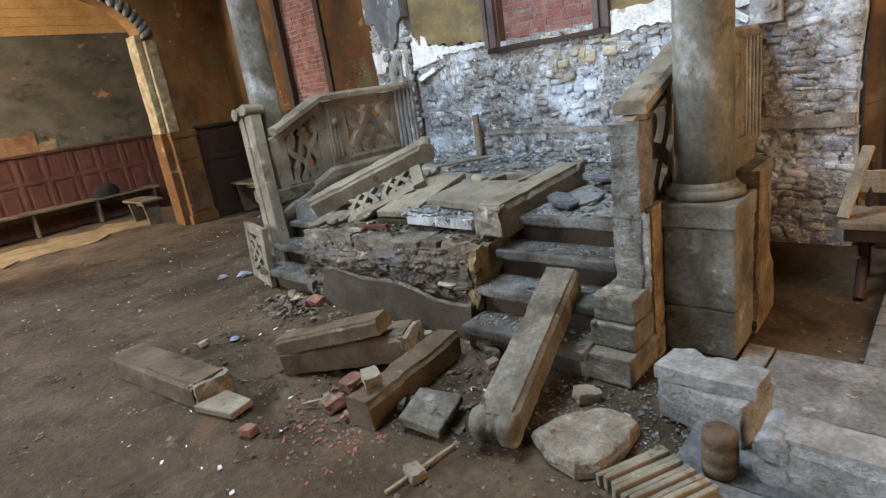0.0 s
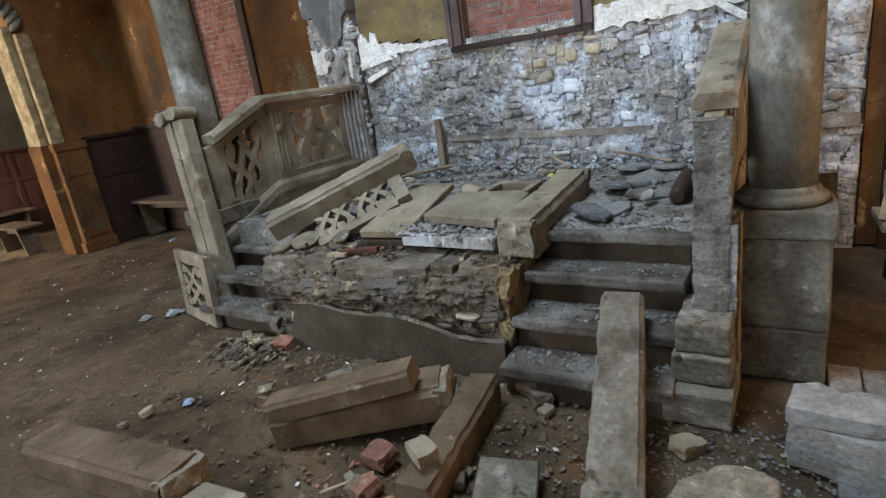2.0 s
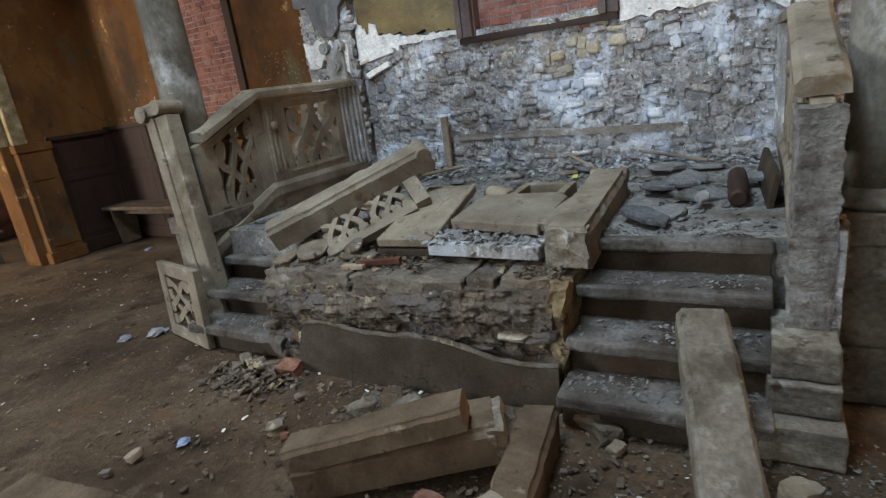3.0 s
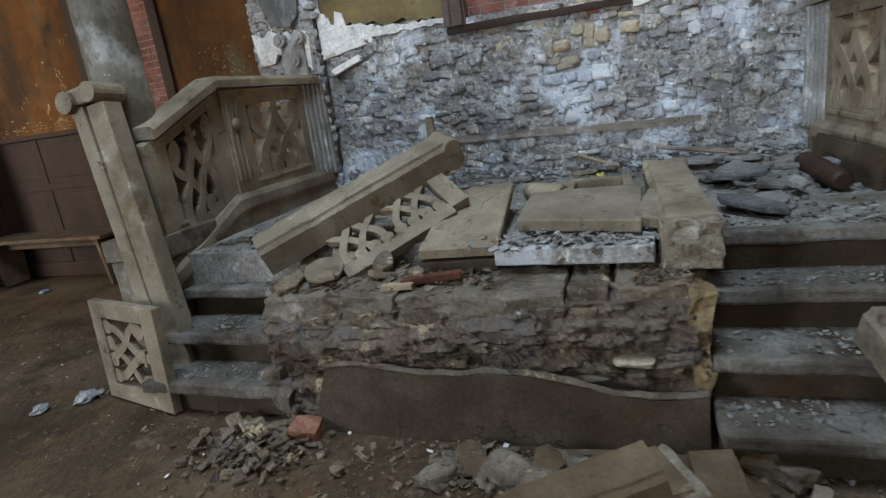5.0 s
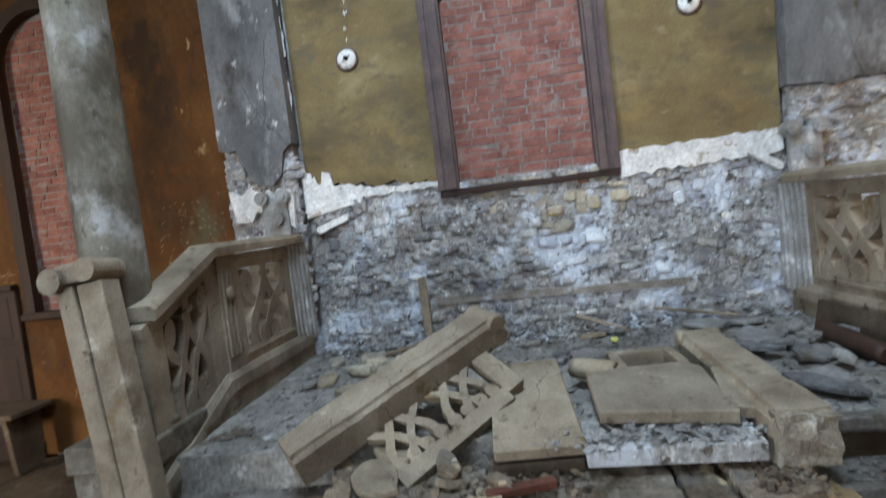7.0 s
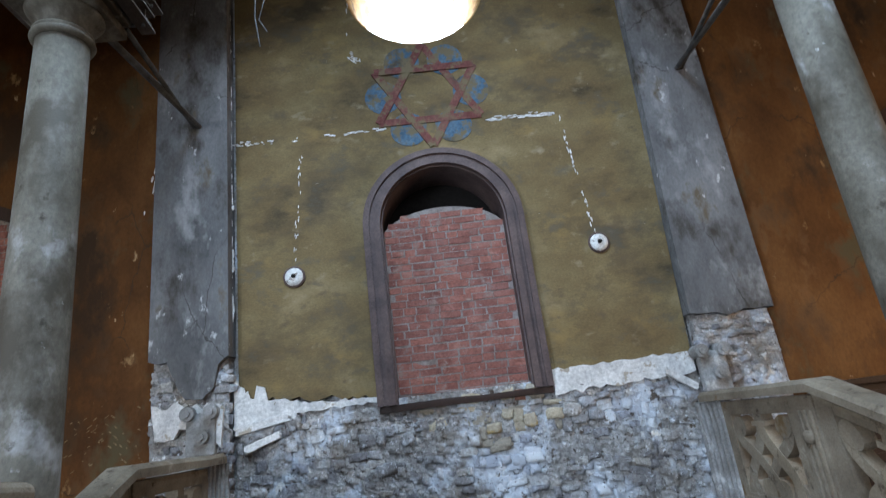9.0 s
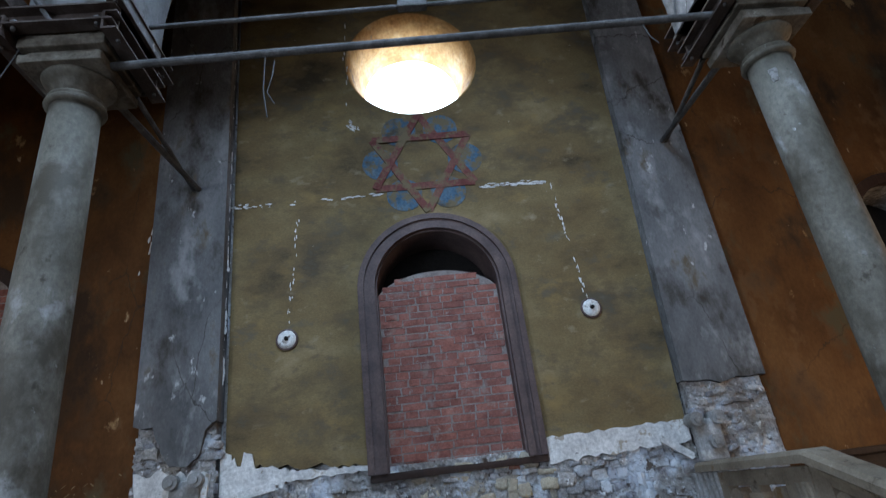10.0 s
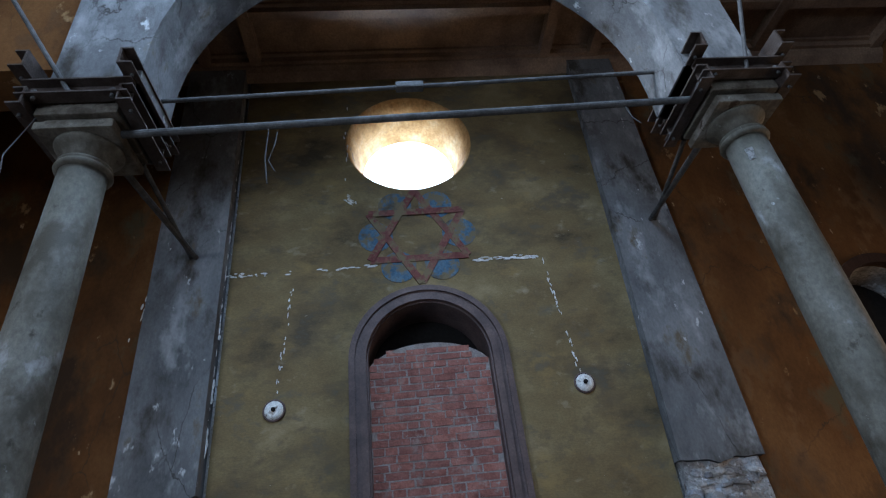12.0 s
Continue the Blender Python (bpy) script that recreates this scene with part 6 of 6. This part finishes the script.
# ---- hanging wires and chain under the arch ----
for p in (((2.40, 2.20, 4.15), (2.38, 2.30, 3.8), (2.42, 2.28, 3.5), (2.40, 2.38, 3.3)), ((2.5, 0.95, 4.06), (2.5, 0.96, 3.8), (2.51, 0.94, 3.62)), ((2.5, 0.90, 4.0), (2.5, 0.91, 3.9), (2.5, 0.94, 3.78), (2.5, 0.90, 3.7)), ((2.5, -1.28, 4.1), (2.5, -1.30, 4.0), (2.5, -1.34, 3.95))):
    tagged(part("wire", tube(p, 0.004, 5), IRON), "thin wire hanging loose from the ironwork", "wire", "hanging wires")
for s, c in ((1, COLS[0]), (-1, COLS[1])):
    ob = part("hanger_rod", rod((c[0] - 0.27, c[1] + 0.02 * s, 4.18), (c[0] - 0.40, c[1] + (0.95 if s > 0 else -0.45), 5.7), 0.014, 8), IRON)
    tagged(ob, "slanting iron rod rising from the capital to the arch", "iron rod", "iron rods")

# ---- dust, chips and crumbs ----
def chips(name, count, place, smin, smax, mat, label, seed):
    r = random.Random(seed)
    vs, fs = [], []
    base = [Vector((sx, sy, sz)) for sx in (-1, 1) for sy in (-1, 1) for sz in (-1, 1)]
    quads = ((0, 1, 3, 2), (4, 6, 7, 5), (0, 4, 5, 1), (2, 3, 7, 6), (0, 2, 6, 4), (1, 5, 7, 3))
    for _ in range(count):
        x, y, z = place(r)
        s = smin + (smax - smin) * r.random() ** 2.5
        m = Euler((r.uniform(-0.5, 0.5), r.uniform(-0.5, 0.5), r.uniform(0, 6.3))).to_matrix()
        o = len(vs)
        dims = Vector((s * r.uniform(0.6, 1.5), s * r.uniform(0.4, 1.1), s * r.uniform(0.08, 0.30)))
        for c in base:
            q = Vector((c.x * dims.x * r.uniform(0.5, 1), c.y * dims.y * r.uniform(0.5, 1), c.z * dims.z * r.uniform(0.5, 1))) * 0.5
            vs.append(Vector((x, y, z + dims.z * 0.3)) + m @ q)
        fs += [[o + i for i in f] for f in quads]
    me = bpy.data.meshes.new(name)
    me.from_pydata(vs, [], fs)
    me.materials.append(mat)
    return tagged(new(name, me), label, "debris", kind="stuff")


chips("floor_chips", 7000, lambda r: (r.uniform(-0.6, 3.4), r.uniform(-3.8, 5.5), -0.008), 0.005, 0.034, DEBRIS, "small stone chips strewn over the dirt floor", 1)
chips("floor_chips", 1500, lambda r: (1.95 - abs(r.gauss(0, 0.5)), r.gauss(-0.3, 0.9), -0.004), 0.008, 0.045, DEBRIS, "coarser chips gathered before the broken masonry", 2)
chips("brick_crumbs", 260, lambda r: (r.gauss(0.9, 0.18), r.gauss(-0.75, 0.28), -0.004), 0.008, 0.035, BRICK, "red brick crumbs on the dirt", 3)
chips("white_scraps", 240, lambda r: (r.uniform(0.0, 3.2), r.uniform(-3.0, 5.0), 0.0), 0.008, 0.030, WHITE, "white plaster scraps on the dirt", 4)
chips("platform_chips", 4600, lambda r: (r.uniform(2.55, 4.48), r.uniform(-1.7, 1.7), DECK + 0.004), 0.006, 0.040, DECKDUST, "rubble chips covering the platform", 5)
chips("wall_foot_rubble", 1800, lambda r: (4.46 - abs(r.gauss(0, 0.16)), r.uniform(-1.72, 1.72), DECK + abs(r.gauss(0, 0.03))), 0.012, 0.060, MORTAR, "fallen mortar heaped along the foot of the wall", 6)
chips("ledge_chips", 500, lambda r: (r.gauss(2.37, 0.05), r.gauss(-0.33, 0.20), 0.708 + abs(r.gauss(0, 0.014))), 0.010, 0.045, DUSTY, "white mortar crumbs heaped on the slab edge", 7)
chips("ledge_chips", 900, lambda r: (r.uniform(2.12, 2.5), r.choice((r.uniform(-0.8, -0.6), r.uniform(-0.05, 0.98), r.uniform(-0.05, 0.98))), 0.595 + abs(r.gauss(0, 0.012))), 0.010, 0.050, DEBRIS, "crumbs of stone on top of the broken masonry", 8)
for y0, y1, seed in ((-1.64, -0.88, 9), (1.04, 1.76, 10)):
    def on_step(r, a=y0, b=y1):
        i = r.randrange(4)
        return ((1.90, 2.10, 2.32, 2.52)[i] + r.uniform(0.0, 0.18) + (0.17 if a > 0 else 0.0), r.uniform(a, b), 0.172 * (i + 1) + 0.004)
    chips("step_chips", 1000, on_step, 0.006, 0.026, DECKDUST, "stone crumbs lying on the treads", seed)

chips("mortar_heap", 420, lambda r: (r.gauss(1.80, 0.085), r.gauss(0.98, 0.12), abs(r.gauss(0, 0.022))), 0.010, 0.075, RAW, "heap of crumbled mortar at the foot of the stairs", 11)
chips("mortar_heap", 420, lambda r: (r.gauss(1.80, 0.06), r.uniform(-0.62, 0.18), abs(r.gauss(0, 0.012))), 0.010, 0.085, COURSE, "broken stone crumbs before the dark facing slab", 12)

chips("pale_dust_crumbs", 2000, lambda r: (r.gauss(1.62, 0.24), r.gauss(-1.98, 0.36), -0.004), 0.004, 0.022, DECKDUST, "pale crumbs and dust before the broken pier", 13)

# ---- flagstones on the right, under the dust ----
paving = thing("pavement", label="worn flagstones showing through the dust beside the column", category="pavement", kind="structure")
rp = random.Random(12)
x = 0.9
while x < 4.3:
    w = rp.uniform(0.45, 0.65)
    y = -5.0
    while y < -2.30:
        d = rp.uniform(0.5, 0.85)
        y1 = min(y + d, -2.25 if x < 2.2 else -2.75)
        if y1 - y > 0.12:
            part("flagstone", rubbed(box(x + 0.006, x + w - 0.006, y + 0.006, y1 - 0.006, -0.05, 0.010 + rp.uniform(-0.003, 0.003), 0.006), 2, 0.003, 5, x + y), DECKDUST, paving)
        y = y1 if y1 > y + 0.01 else y + d
        if y1 >= -2.26 or (x >= 2.2 and y1 >= -2.76):
            break
    x += w
